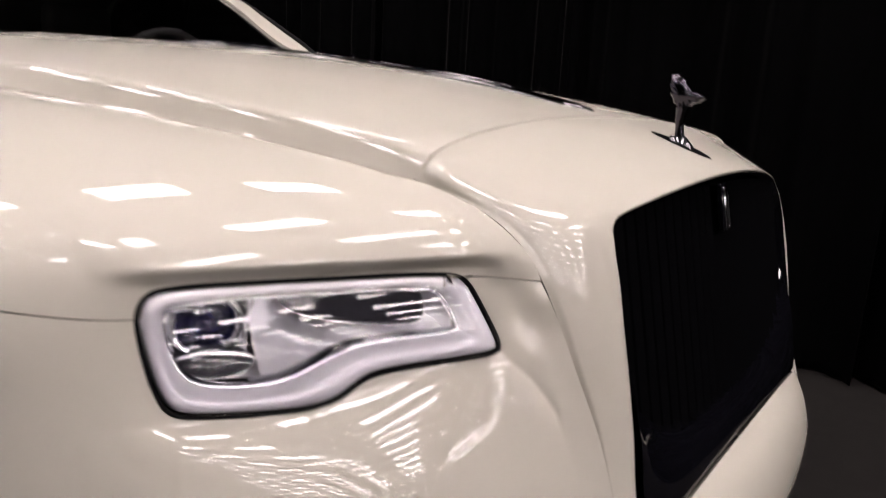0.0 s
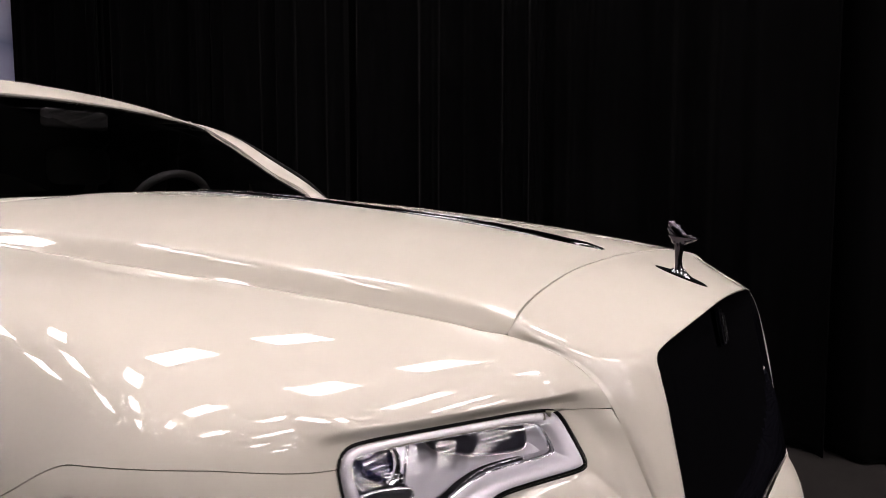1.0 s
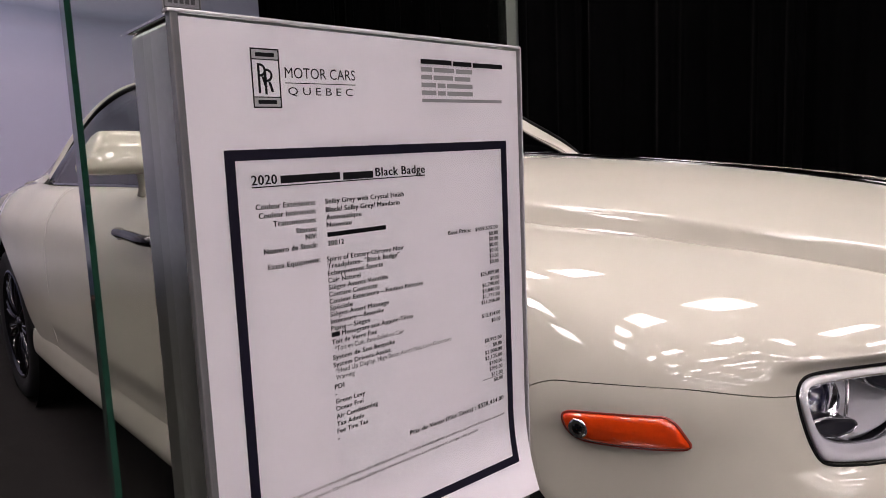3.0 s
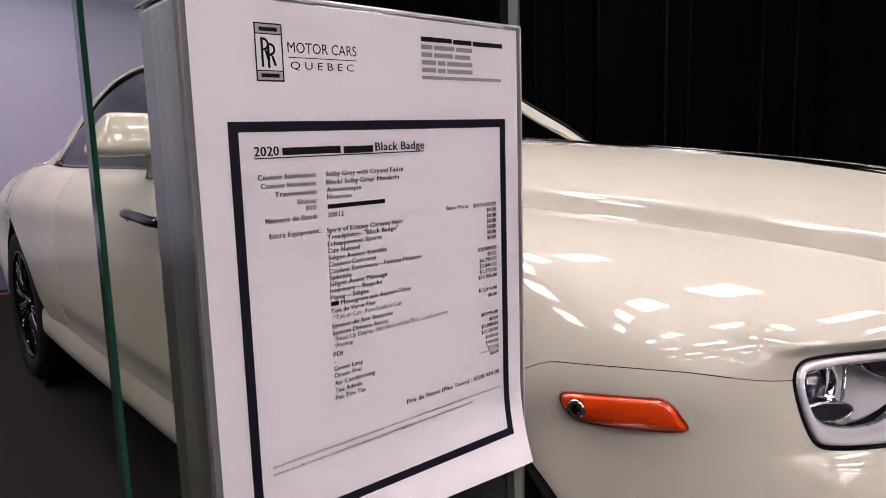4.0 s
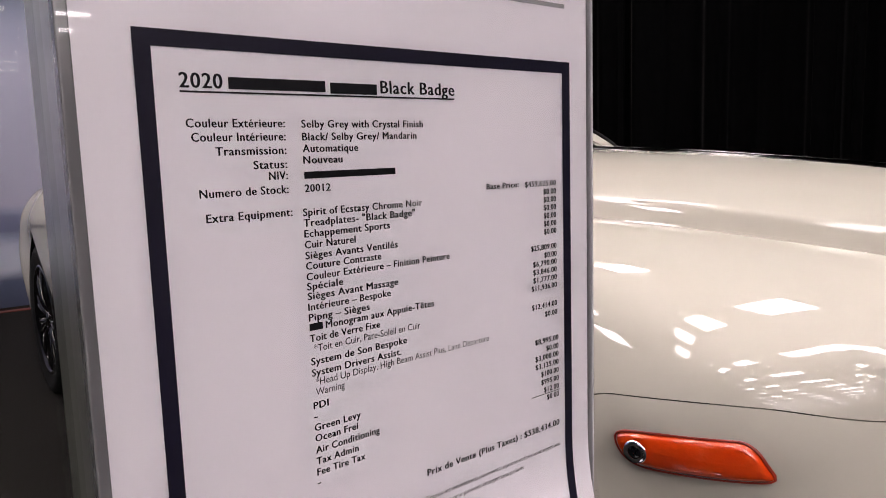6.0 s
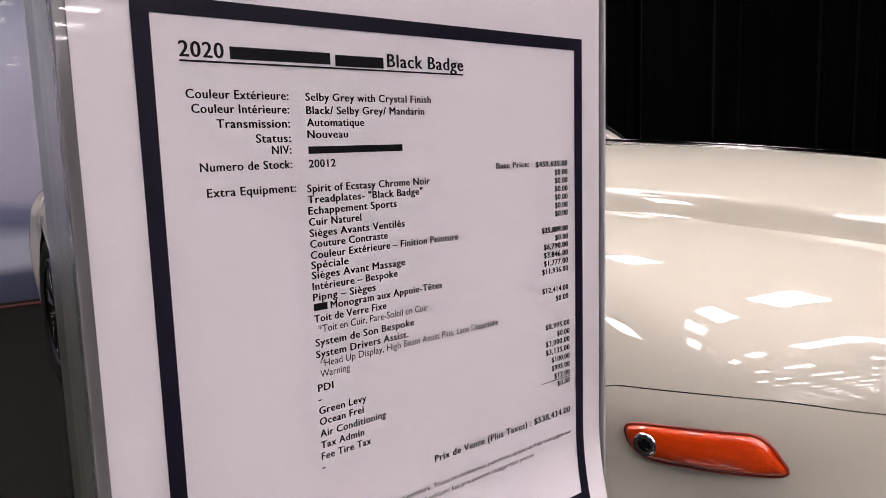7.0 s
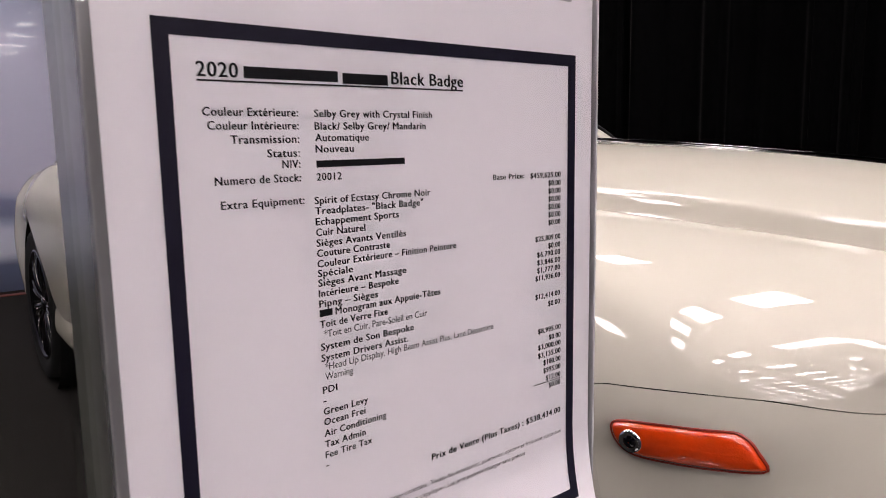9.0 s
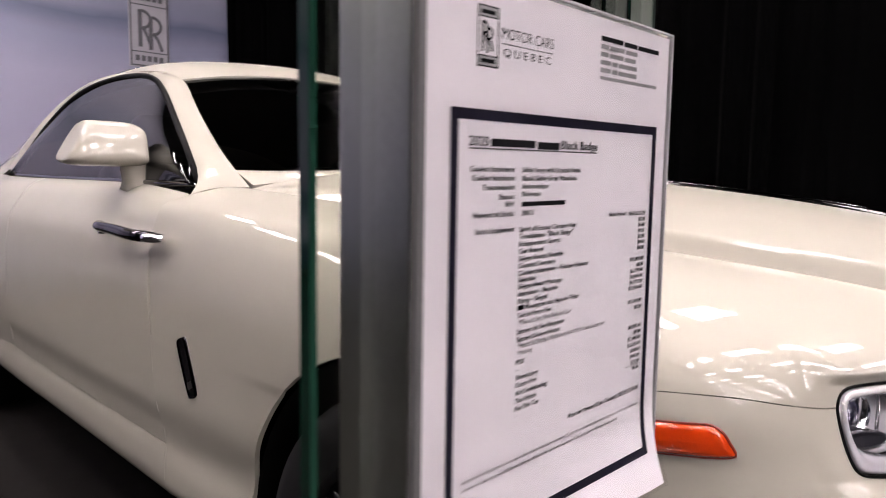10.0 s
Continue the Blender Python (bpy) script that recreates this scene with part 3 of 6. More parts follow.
def round_lamp(G):
    """Bends a panel's grid flush to the lamp's edge, and draws its nearest points on to the outline."""
    F = G.reshape(-1, 3).copy()
    Q = F - np.array(LAMP_C)
    U, V, N = (np.array(v) for v in (LAMP_U, LAMP_V, LAMP_N))
    q, d = np.stack([Q @ U, Q @ V], 1), Q @ N
    sel = np.where((np.abs(d) < 0.08) & (np.abs(q[:, 0]) < 0.21) & (np.abs(q[:, 1]) < 0.11))[0]
    q, d = q[sel], d[sel]
    dist, foot = ring_distance(q)
    off = lamp_bulge(q[:, 0], q[:, 1]) - d
    w = np.clip(1 - np.maximum(dist - 0.003, 0) / 0.045, 0, 1)
    w = w * w * (3 - 2 * w) * np.clip((0.874 - F[sel, 2]) / 0.016, 0, 1)
    d = d + w * off
    snap = (dist < 0.0016) & (dist > -0.0022)
    q = np.where(snap[:, None], foot, q)
    F[sel] = np.array(LAMP_C) + q[:, :1] * U + q[:, 1:] * V + d[:, None] * N
    return F.reshape(G.shape)


def top_terms(p):
    x, y = p[:, 0], p[:, 1] + 0.7
    return [x * 0 + 1, x, y, x * x, x * y, y * y, x**3, x * x * y, x * y * y, x**4, y**3, x**3 * y]


def flank_terms(p):
    x, z = p[:, 0] + 0.7, p[:, 2] - 0.8
    return [x * 0 + 1, x, z, x * x, x * z, z * z, x**3, z**3, x * x * z, x * z * z]


def nose_terms(p):
    y, z = p[:, 1] + 0.65, p[:, 2] - 0.85
    return [y * 0 + 1, y, y * y, y**3, z]


WING_NET = np.array(WING)
SHOULDER = np.array([(-0.256, -0.842, 0.905), (-0.221, -0.840, 0.890), (-0.190, -0.815, 0.885), (-0.298, -0.850, 0.918), (-0.367, -0.857, 0.939), (-0.486, -0.852, 0.964), (-0.623, -0.851, 0.978)])
TOP_POINTS = np.concatenate([WING_NET[1:, 1:5].reshape(-1, 3)] + [SHOULDER] * 2)
TOP_FIT = least(TOP_POINTS, top_terms, TOP_POINTS[:, 2])
FLANK_POINTS = surface(WING, 60, 60, 4).reshape(-1, 3)
FLANK_POINTS = FLANK_POINTS[(FLANK_POINTS[:, 0] < -0.34) & (FLANK_POINTS[:, 2] < 0.89) & (FLANK_POINTS[:, 1] < -0.87)]
FLANK_FIT = least(FLANK_POINTS, flank_terms, FLANK_POINTS[:, 1])
NOSE_POINTS = np.concatenate([WING_NET[:5, 8], np.array(BUMPER)[:5, 1]])
NOSE_FIT = least(NOSE_POINTS, nose_terms, NOSE_POINTS[:, 0])


def wing_field(p):
    """Below zero inside the wing: a gently domed top, an upright flank and the nose with its brow over the lamp."""
    top = p[:, 2] - np.stack(top_terms(p), 1) @ TOP_FIT
    flank = np.stack(flank_terms(p), 1) @ FLANK_FIT - p[:, 1]
    u = np.clip((p[:, 2] - 0.851) / 0.022, 0, 1)
    over = np.clip((-0.47 - p[:, 1]) / 0.07, 0, 1) * np.clip((p[:, 1] + 0.790) / 0.040, 0, 1)
    nose = p[:, 0] - np.stack(nose_terms(p), 1) @ NOSE_FIT - 0.026 * u * u * (3 - 2 * u) * over * over * (3 - 2 * over)
    return soft_max(soft_max(top, flank, 0.0105), nose - 0.004, 0.020)


def on_wing(G):
    """Moves the points of a grid on to the wing's surface, along rays from an axis inside it."""
    # the lower edge follows the round wheel arch
    G = G.copy()
    x = G[:, -1, 0]
    arch = HUB + np.sqrt(np.maximum(ARCH**2 - (x - FRONT_AXLE) ** 2, 0.0))
    lift = np.where((x < -0.50) & (x > -0.967), arch - G[:, -1, 2], 0.0)
    q = np.clip((np.linspace(0, 1, G.shape[1]) - 0.62) / 0.38, 0, 1)
    G[..., 2] += lift[:, None] * (q * q)[None]
    S = cast(G, np.stack([np.minimum(G[..., 0], -0.38), G[..., 1] * 0 - 0.62, G[..., 2] * 0 + 0.72], 2), wing_field)
    # the valley beside the bonnet and the joint to the grille surround keep their own lines
    v = np.linspace(0, 1, G.shape[1])[None, :, None] / 0.16
    v = np.clip(v, 0, 1)
    u = np.clip(np.arange(G.shape[0]) / 10.0, 0, 1)[:, None, None]
    w = v * v * (3 - 2 * v) * u * u * (3 - 2 * u)
    return w * S + (1 - w) * G


WING_GRID = on_wing(surface(WING, 240, 150, 12, pchip))


# the bumper stands proud round the lamp: its lip below (along, up), and the ridge towards the grille (up, along)
LIP_LINE = ((-0.19, -0.0580), (-0.10, -0.0600), (-0.03, -0.0600), (0.03, -0.0520), (0.09, -0.0430), (0.145, -0.0375), (0.158, -0.0380), (0.169, -0.042), (0.193, -0.064), (0.22, -0.097), (0.245, -0.150))
RIDGE_LINE = ((-0.097, 0.220), (-0.082, 0.217), (-0.049, 0.209), (-0.016, 0.203), (0.012, 0.191), (0.037, 0.173))
LIP_RISE, RIDGE_RISE = 0.0105, 0.0052


def lamp_pocket(G):
    """Raises the bumper below and before the lamp, so that the lamp lies in a shallow pocket that runs out to a point."""
    Q = G - np.array(LAMP_C)
    a, b = Q @ np.array(LAMP_U), Q @ np.array(LAMP_V)
    lip, ridge = np.array(LIP_LINE), np.array(RIDGE_LINE)
    below = np.maximum(np.interp(a, lip[:, 0], lip[:, 1]) - b, 0) * np.interp(a, [0.15, 0.19], [1.0, 0.72])
    low = 1 - np.exp(-below / np.interp(a, [0.155, 0.19], [0.026, 0.008]))
    low *= np.clip((a + 0.20) / 0.07, 0, 1) * np.exp(-np.maximum(below - 0.08, 0) / 0.25)
    out = np.interp(b, ridge[:, 0], ridge[:, 1])
    foot = np.interp(b, [-0.097, -0.04, 0.02, 0.04], [0.212, 0.164, 0.140, 0.130])
    s = (a - foot) / np.maximum(out - foot, 0.004)
    fore = np.where(s < 0.85, s, 1 - 0.15 * np.exp(-np.maximum(s - 0.85, 0) / 0.15)).clip(0, 1)
    fade = np.clip((0.036 - b) / 0.03, 0, 1)
    fore *= fade * fade * (3 - 2 * fade)
    low *= np.interp(a, [0.15, 0.24], [LIP_RISE, RIDGE_RISE])
    return G + np.maximum(low, RIDGE_RISE * fore)[..., None] * np.array(LAMP_N)


def under_wing(G):
    """Brings the bumper's upper edge to the wing's lower one."""
    edge = WING_GRID[:, -1]
    near = np.argmin(((edge[None] - G[:, 0][:, None]) ** 2).sum(2), axis=1)
    near = whittaker(len(near), 2000) @ near
    to = np.stack([np.interp(near, np.arange(len(edge)), edge[:, k]) for k in range(3)], 1)
    k = np.arange(G.shape[1]).reshape(1, -1, 1)
    G = G + (to - G[:, 0])[:, None] * np.exp(-(k / 28.0) ** 2)
    # the same tangent on both sides of the seam
    fall = WING_GRID[:, -1] - WING_GRID[:, -4]
    fall = np.stack([np.interp(near, np.arange(len(edge)), fall[:, q]) for q in range(3)], 1)
    own = G[:, 4] - G[:, 0]
    step = np.linalg.norm(own, axis=1, keepdims=True) / 4
    fall = whittaker(len(fall), 4000) @ (fall / np.linalg.norm(fall, axis=1, keepdims=True) * step - own / 4)
    n = normals(G)[:, 0]
    fall = (fall * n).sum(1, keepdims=True) * n
    return lamp_pocket(round_lamp(G + fall[:, None] * k * np.exp(-(k / 16.0) ** 2)))


def front_wing(side):
    """The wing and the strip of flank behind the arch, as one sheet with a folded edge."""
    G = round_lamp(WING_GRID)
    bottom = G[:, -1]
    i0 = int(np.argmin(np.abs(bottom[:, 0] + 0.967)))
    edge = bottom[i0:]
    share = (edge[:, 0] - edge[0, 0]) / (edge[-1, 0] - edge[0, 0])
    zs = np.linspace(0.70, 0.325, 40)
    ins = natural(np.array(FOOT)[:, 1:], 0.7 - np.array(FOOT)[:, 0], 0.7 - zs)[:, 0]
    drop = (edge[:, 2] - 0.325) / 0.375
    G, edge = sided(G, side), sided(edge, side)
    bm = bmesh.new()
    V = [[bm.verts.new(p) for p in row] for row in G]
    hole = in_lamp(side)
    for i in range(len(V) - 1):
        for j in range(len(V[0]) - 1):
            if not hole((G[i, j] + G[i + 1, j + 1]) / 2):
                bm.faces.new((V[i][j], V[i + 1][j], V[i + 1][j + 1], V[i][j + 1]))
    last = V[i0:]
    last = [r[-1] for r in last]
    for z, y in zip(zs[1:], ins[1:]):
        x0, x1 = arch_point(z, FRONT_AXLE, front=False), door_line(z)
        row = [bm.verts.new((x0 + (x1 - x0) * w, p[1] + side * (y + 0.004 * (1 - w) ** 6), 0.325 + (z - 0.325) * k)) for w, p, k in zip(share, edge, drop)]
        for k in range(len(row) - 1):
            bm.faces.new((last[k], last[k + 1], row[k + 1], row[k]))
        last = row
    bmesh.ops.recalc_face_normals(bm, faces=bm.faces[:])
    f = min(bm.faces, key=lambda f: (f.calc_center_median() - Vector((-1.2, -0.96 * side, 0.9))).length)
    f.normal_update()
    if f.normal.y * side > 0:
        bmesh.ops.reverse_faces(bm, faces=bm.faces[:])
    bm.normal_update()
    rim = [e for e in bm.edges if e.is_boundary]
    low = {}
    for v in {v for e in rim for v in e.verts}:
        low[v] = (bm.verts.new(v.co), bm.verts.new(v.co - 0.012 * v.normal))
    for e in rim:
        a, b = e.verts
        bm.faces.new((low[a][0], low[b][0], low[b][1], low[a][1]))
    part("front_wing", bm, PAINT, car, smooth=True)


BUMPER_GRID = under_wing(BUMPER_BASE)
for side, _ in SIDES:
    front_wing(side)
    out = np.array((0.5, -1.0 * side, 0))
    part("bumper_corner", skin(sided(BUMPER_GRID, side), out, (0.0012, 0.0012, 0.0011, 0.001), drop=in_lamp(side)), PAINT, car, smooth=True)

# grille surround: a shell from the bonnet edge and the wings to the grille opening
SHELL_OUT = [(-0.112, 0, 0.995), (-0.106, -0.2, 0.991), (-0.094, -0.36, 0.978), (-0.079, -0.486, 0.952), (-0.088, -0.498, 0.931), (-0.048, -0.484, 0.918), (-0.012, -0.469, 0.899), (0.012, -0.457, 0.878), (0.033, -0.444, 0.842),
             (0.050, -0.433, 0.80), (0.068, -0.422, 0.75), (0.092, -0.405, 0.68), (0.115, -0.395, 0.60), (0.142, -0.39, 0.52)]
SHELL_IN = [(0.078, 0, 0.931), (0.078, -0.15, 0.926), (0.068, -0.27, 0.911), (0.063, -0.322, 0.903), (0.061, -0.342, 0.897), (0.0625, -0.353, 0.888), (0.068, -0.3585, 0.875), (0.072, -0.361, 0.862), (0.079, -0.362, 0.838),
            (0.087, -0.362, 0.80), (0.098, -0.362, 0.75), (0.112, -0.362, 0.68), (0.124, -0.360, 0.60), (0.146, -0.358, 0.52)]
BULGE = [(0, 0, 0.004), (0, 0, 0.004), (0.001, -0.001, 0.003), (0.001, -0.002, 0.003), (0.004, -0.008, 0.007), (0.006, -0.010, 0.005), (0.007, -0.010, 0.003), (0.007, -0.008, 0.002), (0.007, -0.006, 0.001),
         (0.008, -0.005, 0), (0.008, -0.005, 0), (0.007, -0.004, 0), (0.006, -0.004, 0), (0.006, -0.004, 0)]


def shell_net():
    rows = []
    for w, k in ((0, 0), (0.25, 0.72), (0.5, 1.0), (0.75, 0.85), (0.92, 0.36), (1.0, 0)):
        rows.append([tuple(np.array(o) * (1 - w) + np.array(i) * w + k * np.array(b)) for o, i, b in zip(SHELL_OUT, SHELL_IN, BULGE)])
    return both_ways(rows)


def shell_top(p):
    x, y = p[:, 0], p[:, 1]
    return [x * 0 + 1, x, x * x, y * y, x * y * y, y**4]


def shell_out(p):
    return 0.68 * p[:, 0] - 0.73 * p[:, 1]


def shell_side(p):
    t, z = 0.73 * p[:, 0] + 0.68 * p[:, 1] + 0.25, p[:, 2] - 0.8
    return [t * 0 + 1, t, t * t, z, t * z, z * z, z**3, t * t * z]


SHELL_A, SHELL_B, SHELL_M = np.array(SHELL_OUT), np.array(SHELL_IN), 0.5 * (np.array(SHELL_OUT) + np.array(SHELL_IN)) + np.array(BULGE)
SHELL_TOPS = np.concatenate([SHELL_A[:4], SHELL_M[:3], SHELL_B[:4]])
SHELL_SIDES = np.concatenate([SHELL_A[5:], SHELL_M[5:], SHELL_B[6:]])
SHELL_TOP_FIT = least(SHELL_TOPS, shell_top, SHELL_TOPS[:, 2])
SHELL_SIDE_FIT = least(SHELL_SIDES, shell_side, shell_out(SHELL_SIDES))


def shell_field(p):
    q = p * (1, 0, 1) - np.abs(p) * (0, 1, 0)
    return soft_max(q[:, 2] - np.stack(shell_top(q), 1) @ SHELL_TOP_FIT, shell_out(q) - np.stack(shell_side(q), 1) @ SHELL_SIDE_FIT - 1.2 * np.maximum(q[:, 1] + 0.33, 0), 0.0045)


def on_shell(G):
    S = cast(G, np.stack([G[..., 0] * 0.2 - 0.24, G[..., 1] * 0.45, np.minimum(G[..., 2] - 0.05, 0.78)], 2), shell_field)
    w = eased(len(G), 8, 14)[:, None, None] * eased(G.shape[1], 6, 6)[None, :, None]
    return w * S + (1 - w) * G


panel("grille_surround", shell_net(), 70, 320, (1, 0, 0.5), soft=6, change=on_shell, rim=0.0035)

# bumper centre under the grille
VALANCE = [
    [(0.150, 0, 0.575), (0.150, -0.18, 0.573), (0.147, -0.32, 0.560), (0.142, -0.39, 0.520)],
    [(0.172, 0, 0.560), (0.170, -0.18, 0.556), (0.163, -0.32, 0.535), (0.152, -0.39, 0.495)],
    [(0.195, 0, 0.52), (0.192, -0.18, 0.515), (0.180, -0.32, 0.490), (0.157, -0.39, 0.460)],
    [(0.205, 0, 0.45), (0.200, -0.18, 0.445), (0.185, -0.32, 0.430), (0.160, -0.39, 0.40)],
    [(0.19, 0, 0.36), (0.185, -0.18, 0.36), (0.170, -0.32, 0.35), (0.150, -0.39, 0.33)],
    [(0.15, 0, 0.26), (0.148, -0.18, 0.26), (0.140, -0.32, 0.26), (0.130, -0.39, 0.26)],
]
panel("bumper_centre", both_ways(VALANCE), 50, 60, (1, 0, 0), soft=3)

# doors, rear quarters and sills
DOOR_COLS = ((1.056, -0.830), (1.040, -0.868), (0.990, -0.912), (0.91, -0.953), (0.80, -0.966), (0.70, -0.968), (0.62, -0.970), (0.56, -0.969), (0.50, -0.958), (0.457, -0.955))


def door_net():
    rows = []
    for x, dy, dz in ((-1.534, 0, -0.006), (-1.9, -0.003, 0), (-2.3, -0.004, 0.002), (-2.72, -0.002, 0.002)):
        rows.append([(x, y + dy, z + (dz if z > 0.9 else 0)) for z, y in DOOR_COLS])
    rows[0] = [(door_line(z) - 0.002, y, z) for _, y, z in rows[0]]
    rows[0][0] = (-1.534, -0.853, 1.036)
    rows[0][1] = (-1.534, -0.880, 1.018)
    return rows


def scoop(G):
    """A shallow dish behind the door handle."""
    G = G.copy()
    a, b = (G[..., 0] + 1.67) / 0.115, (G[..., 2] - 0.937) / 0.034
    G[..., 1] += 0.011 * np.exp(-(a**4 + b**2))
    return G


QUARTER = [
    [(-2.724, -0.832, 1.058), (-2.724, -0.870, 1.042), (-2.724, -0.915, 0.992), (-2.724, -0.955, 0.91), (-2.724, -0.968, 0.80), (-2.724, -0.970, 0.68), (-2.724, -0.969, 0.57), (-2.724, -0.953, 0.457)],
    [(-3.05, -0.830, 1.060), (-3.05, -0.872, 1.044), (-3.05, -0.918, 0.995), (-3.05, -0.96, 0.91), (-3.05, -0.972, 0.80), (-3.05, -0.972, 0.70), (-3.06, -0.966, 0.58), (-3.10, -0.953, 0.457)],
    [(-3.35, -0.806, 1.065), (-3.35, -0.858, 1.046), (-3.35, -0.905, 0.998), (-3.36, -0.948, 0.92), (-3.37, -0.962, 0.84), (-3.39, -0.963, 0.77), (-3.42, -0.96, 0.68), (-3.43, -0.95, 0.63)],
    [(-3.78, -0.772, 1.072), (-3.78, -0.830, 1.050), (-3.78, -0.882, 1.0), (-3.78, -0.925, 0.93), (-3.78, -0.942, 0.880), (-3.78, -0.946, 0.858), (-3.78, -0.945, 0.83), (-3.78, -0.938, 0.815)],
    [(-4.25, -0.725, 1.05), (-4.25, -0.780, 1.03), (-4.25, -0.83, 0.98), (-4.24, -0.88, 0.89), (-4.22, -0.902, 0.82), (-4.19, -0.91, 0.75), (-4.15, -0.91, 0.67), (-4.13, -0.905, 0.63)],
    [(-4.75, -0.70, 1.0), (-4.75, -0.76, 0.98), (-4.75, -0.81, 0.93), (-4.72, -0.86, 0.84), (-4.68, -0.88, 0.74), (-4.6, -0.90, 0.62), (-4.45, -0.91, 0.48), (-4.3, -0.91, 0.35)],
    [(-5.0, -0.55, 0.95), (-5.05, -0.60, 0.92), (-5.08, -0.65, 0.86), (-5.08, -0.68, 0.78), (-5.06, -0.70, 0.66), (-5.03, -0.70, 0.54), (-4.98, -0.70, 0.42), (-4.9, -0.70, 0.32)],
]
SILL = [[(x, y + (0.008 if x < -2.9 else 0), z) for z, y in ((0.456, -0.955), (0.42, -0.961), (0.38, -0.963), (0.345, -0.956), (0.325, -0.938), (0.31, -0.89), (0.30, -0.78))] for x in (-1.464, -1.6, -2.2, -2.8, -3.20)]
doors = {}
for side, _ in SIDES:
    doors[side] = panel("door", door_net(), 120, 110, (0, -1, 0), side, soft=0, smooth=(300, 30), change=scoop, gap=(0.0008, 0.0014, 0.0012, 0.0003))
    panel("rear_quarter", QUARTER, 80, 50, (0, -1, 0), side, soft=3)
    panel("sill", SILL, 30, 40, (0, -1, 0), side, soft=2, gap=(0.0003, 0.001, 0.0003, 0.001))

# roof, boot and rear
ROOF = [
    [(-2.135, 0, 1.440), (-2.115, -0.25, 1.430), (-2.09, -0.46, 1.407), (-2.088, -0.604, 1.380)],
    [(-2.27, 0, 1.490), (-2.26, -0.25, 1.479), (-2.235, -0.46, 1.452), (-2.21, -0.607, 1.412)],
    [(-2.62, 0, 1.540), (-2.62, -0.25, 1.528), (-2.60, -0.49, 1.492), (-2.57, -0.628, 1.430)],
    [(-2.97, 0, 1.528), (-2.97, -0.25, 1.515), (-2.93, -0.52, 1.468), (-2.88, -0.66, 1.388)],
    [(-3.37, 0, 1.462), (-3.36, -0.25, 1.447), (-3.29, -0.56, 1.388), (-3.14, -0.73, 1.264)],
    [(-3.80, 0, 1.335), (-3.80, -0.25, 1.318), (-3.68, -0.60, 1.250), (-3.38, -0.792, 1.085)],
    [(-4.30, 0, 1.190), (-4.28, -0.25, 1.175), (-4.15, -0.60, 1.120), (-3.80, -0.768, 1.075)],
    [(-4.75, 0, 1.050), (-4.72, -0.25, 1.040), (-4.6, -0.55, 1.030), (-4.35, -0.712, 1.045)],
    [(-5.05, 0, 0.960), (-5.04, -0.25, 0.957), (-5.02, -0.45, 0.95), (-4.98, -0.56, 0.950)],
]
panel("roof", both_ways(ROOF), 90, 70, (0, 0, 1), soft=4)
TAIL = [
    [(-5.05, 0, 0.955), (-5.04, -0.3, 0.952), (-5.0, -0.55, 0.948)],
    [(-5.13, 0, 0.80), (-5.12, -0.35, 0.80), (-5.08, -0.68, 0.80)],
    [(-5.15, 0, 0.55), (-5.13, -0.35, 0.55), (-5.04, -0.70, 0.55)],
    [(-5.08, 0, 0.30), (-5.06, -0.35, 0.30), (-4.9, -0.70, 0.31)],
]
panel("tail", both_ways(TAIL), 24, 40, (-1, 0, 0), soft=2)

# windscreen, cowl and pillars
SCREEN = [
    [(-1.41, 0, 1.113), (-1.42, -0.22, 1.111), (-1.465, -0.45, 1.107), (-1.55, -0.64, 1.103), (-1.60, -0.699, 1.104)],
    [(-1.60, 0, 1.222), (-1.61, -0.22, 1.218), (-1.65, -0.44, 1.206), (-1.71, -0.615, 1.187), (-1.748, -0.674, 1.181)],
    [(-1.84, 0, 1.338), (-1.84, -0.22, 1.333), (-1.855, -0.42, 1.316), (-1.885, -0.585, 1.288), (-1.907, -0.644, 1.277)],
    [(-2.135, 0, 1.436), (-2.115, -0.24, 1.427), (-2.09, -0.44, 1.404), (-2.082, -0.55, 1.386), (-2.086, -0.602, 1.375)],
]
panel("windscreen", both_ways(SCREEN), 40, 70, (1, 0, 1), soft=2, mat=SCREEN_GLASS, rim=0, label="dark tinted curved windscreen")
# pillar: from the windscreen edge to the side window edge, bottom to top
PILLAR = [
    [(-1.535, -0.690, 1.051), (-1.535, -0.74, 1.052), (-1.535, -0.79, 1.048), (-1.535, -0.852, 1.033)],
    [(-1.602, -0.702, 1.106), (-1.597, -0.735, 1.104), (-1.585, -0.775, 1.092), (-1.570, -0.815, 1.066)],
    [(-1.750, -0.677, 1.184), (-1.748, -0.706, 1.187), (-1.735, -0.744, 1.181), (-1.705, -0.781, 1.163)],
    [(-1.907, -0.648, 1.281), (-1.908, -0.676, 1.284), (-1.900, -0.708, 1.280), (-1.880, -0.738, 1.268)],
    [(-2.086, -0.606, 1.379), (-2.092, -0.634, 1.383), (-2.085, -0.662, 1.377), (-2.060, -0.688, 1.360)],
    [(-2.21, -0.609, 1.415), (-2.23, -0.635, 1.414), (-2.25, -0.655, 1.404), (-2.25, -0.668, 1.392)],
]
for side, _ in SIDES:
    panel("windscreen_pillar", PILLAR, 60, 24, (0.5, -1, 0.5), side, soft=2, gap=0.0006)
COWL = [[(-1.392, 0, 1.112), (-1.402, -0.2, 1.109), (-1.432, -0.40, 1.094), (-1.484, -0.58, 1.070), (-1.52, -0.690, 1.056)],
        [(-1.43, 0, 1.110), (-1.44, -0.2, 1.108), (-1.475, -0.45, 1.100), (-1.56, -0.64, 1.095), (-1.605, -0.698, 1.096)]]
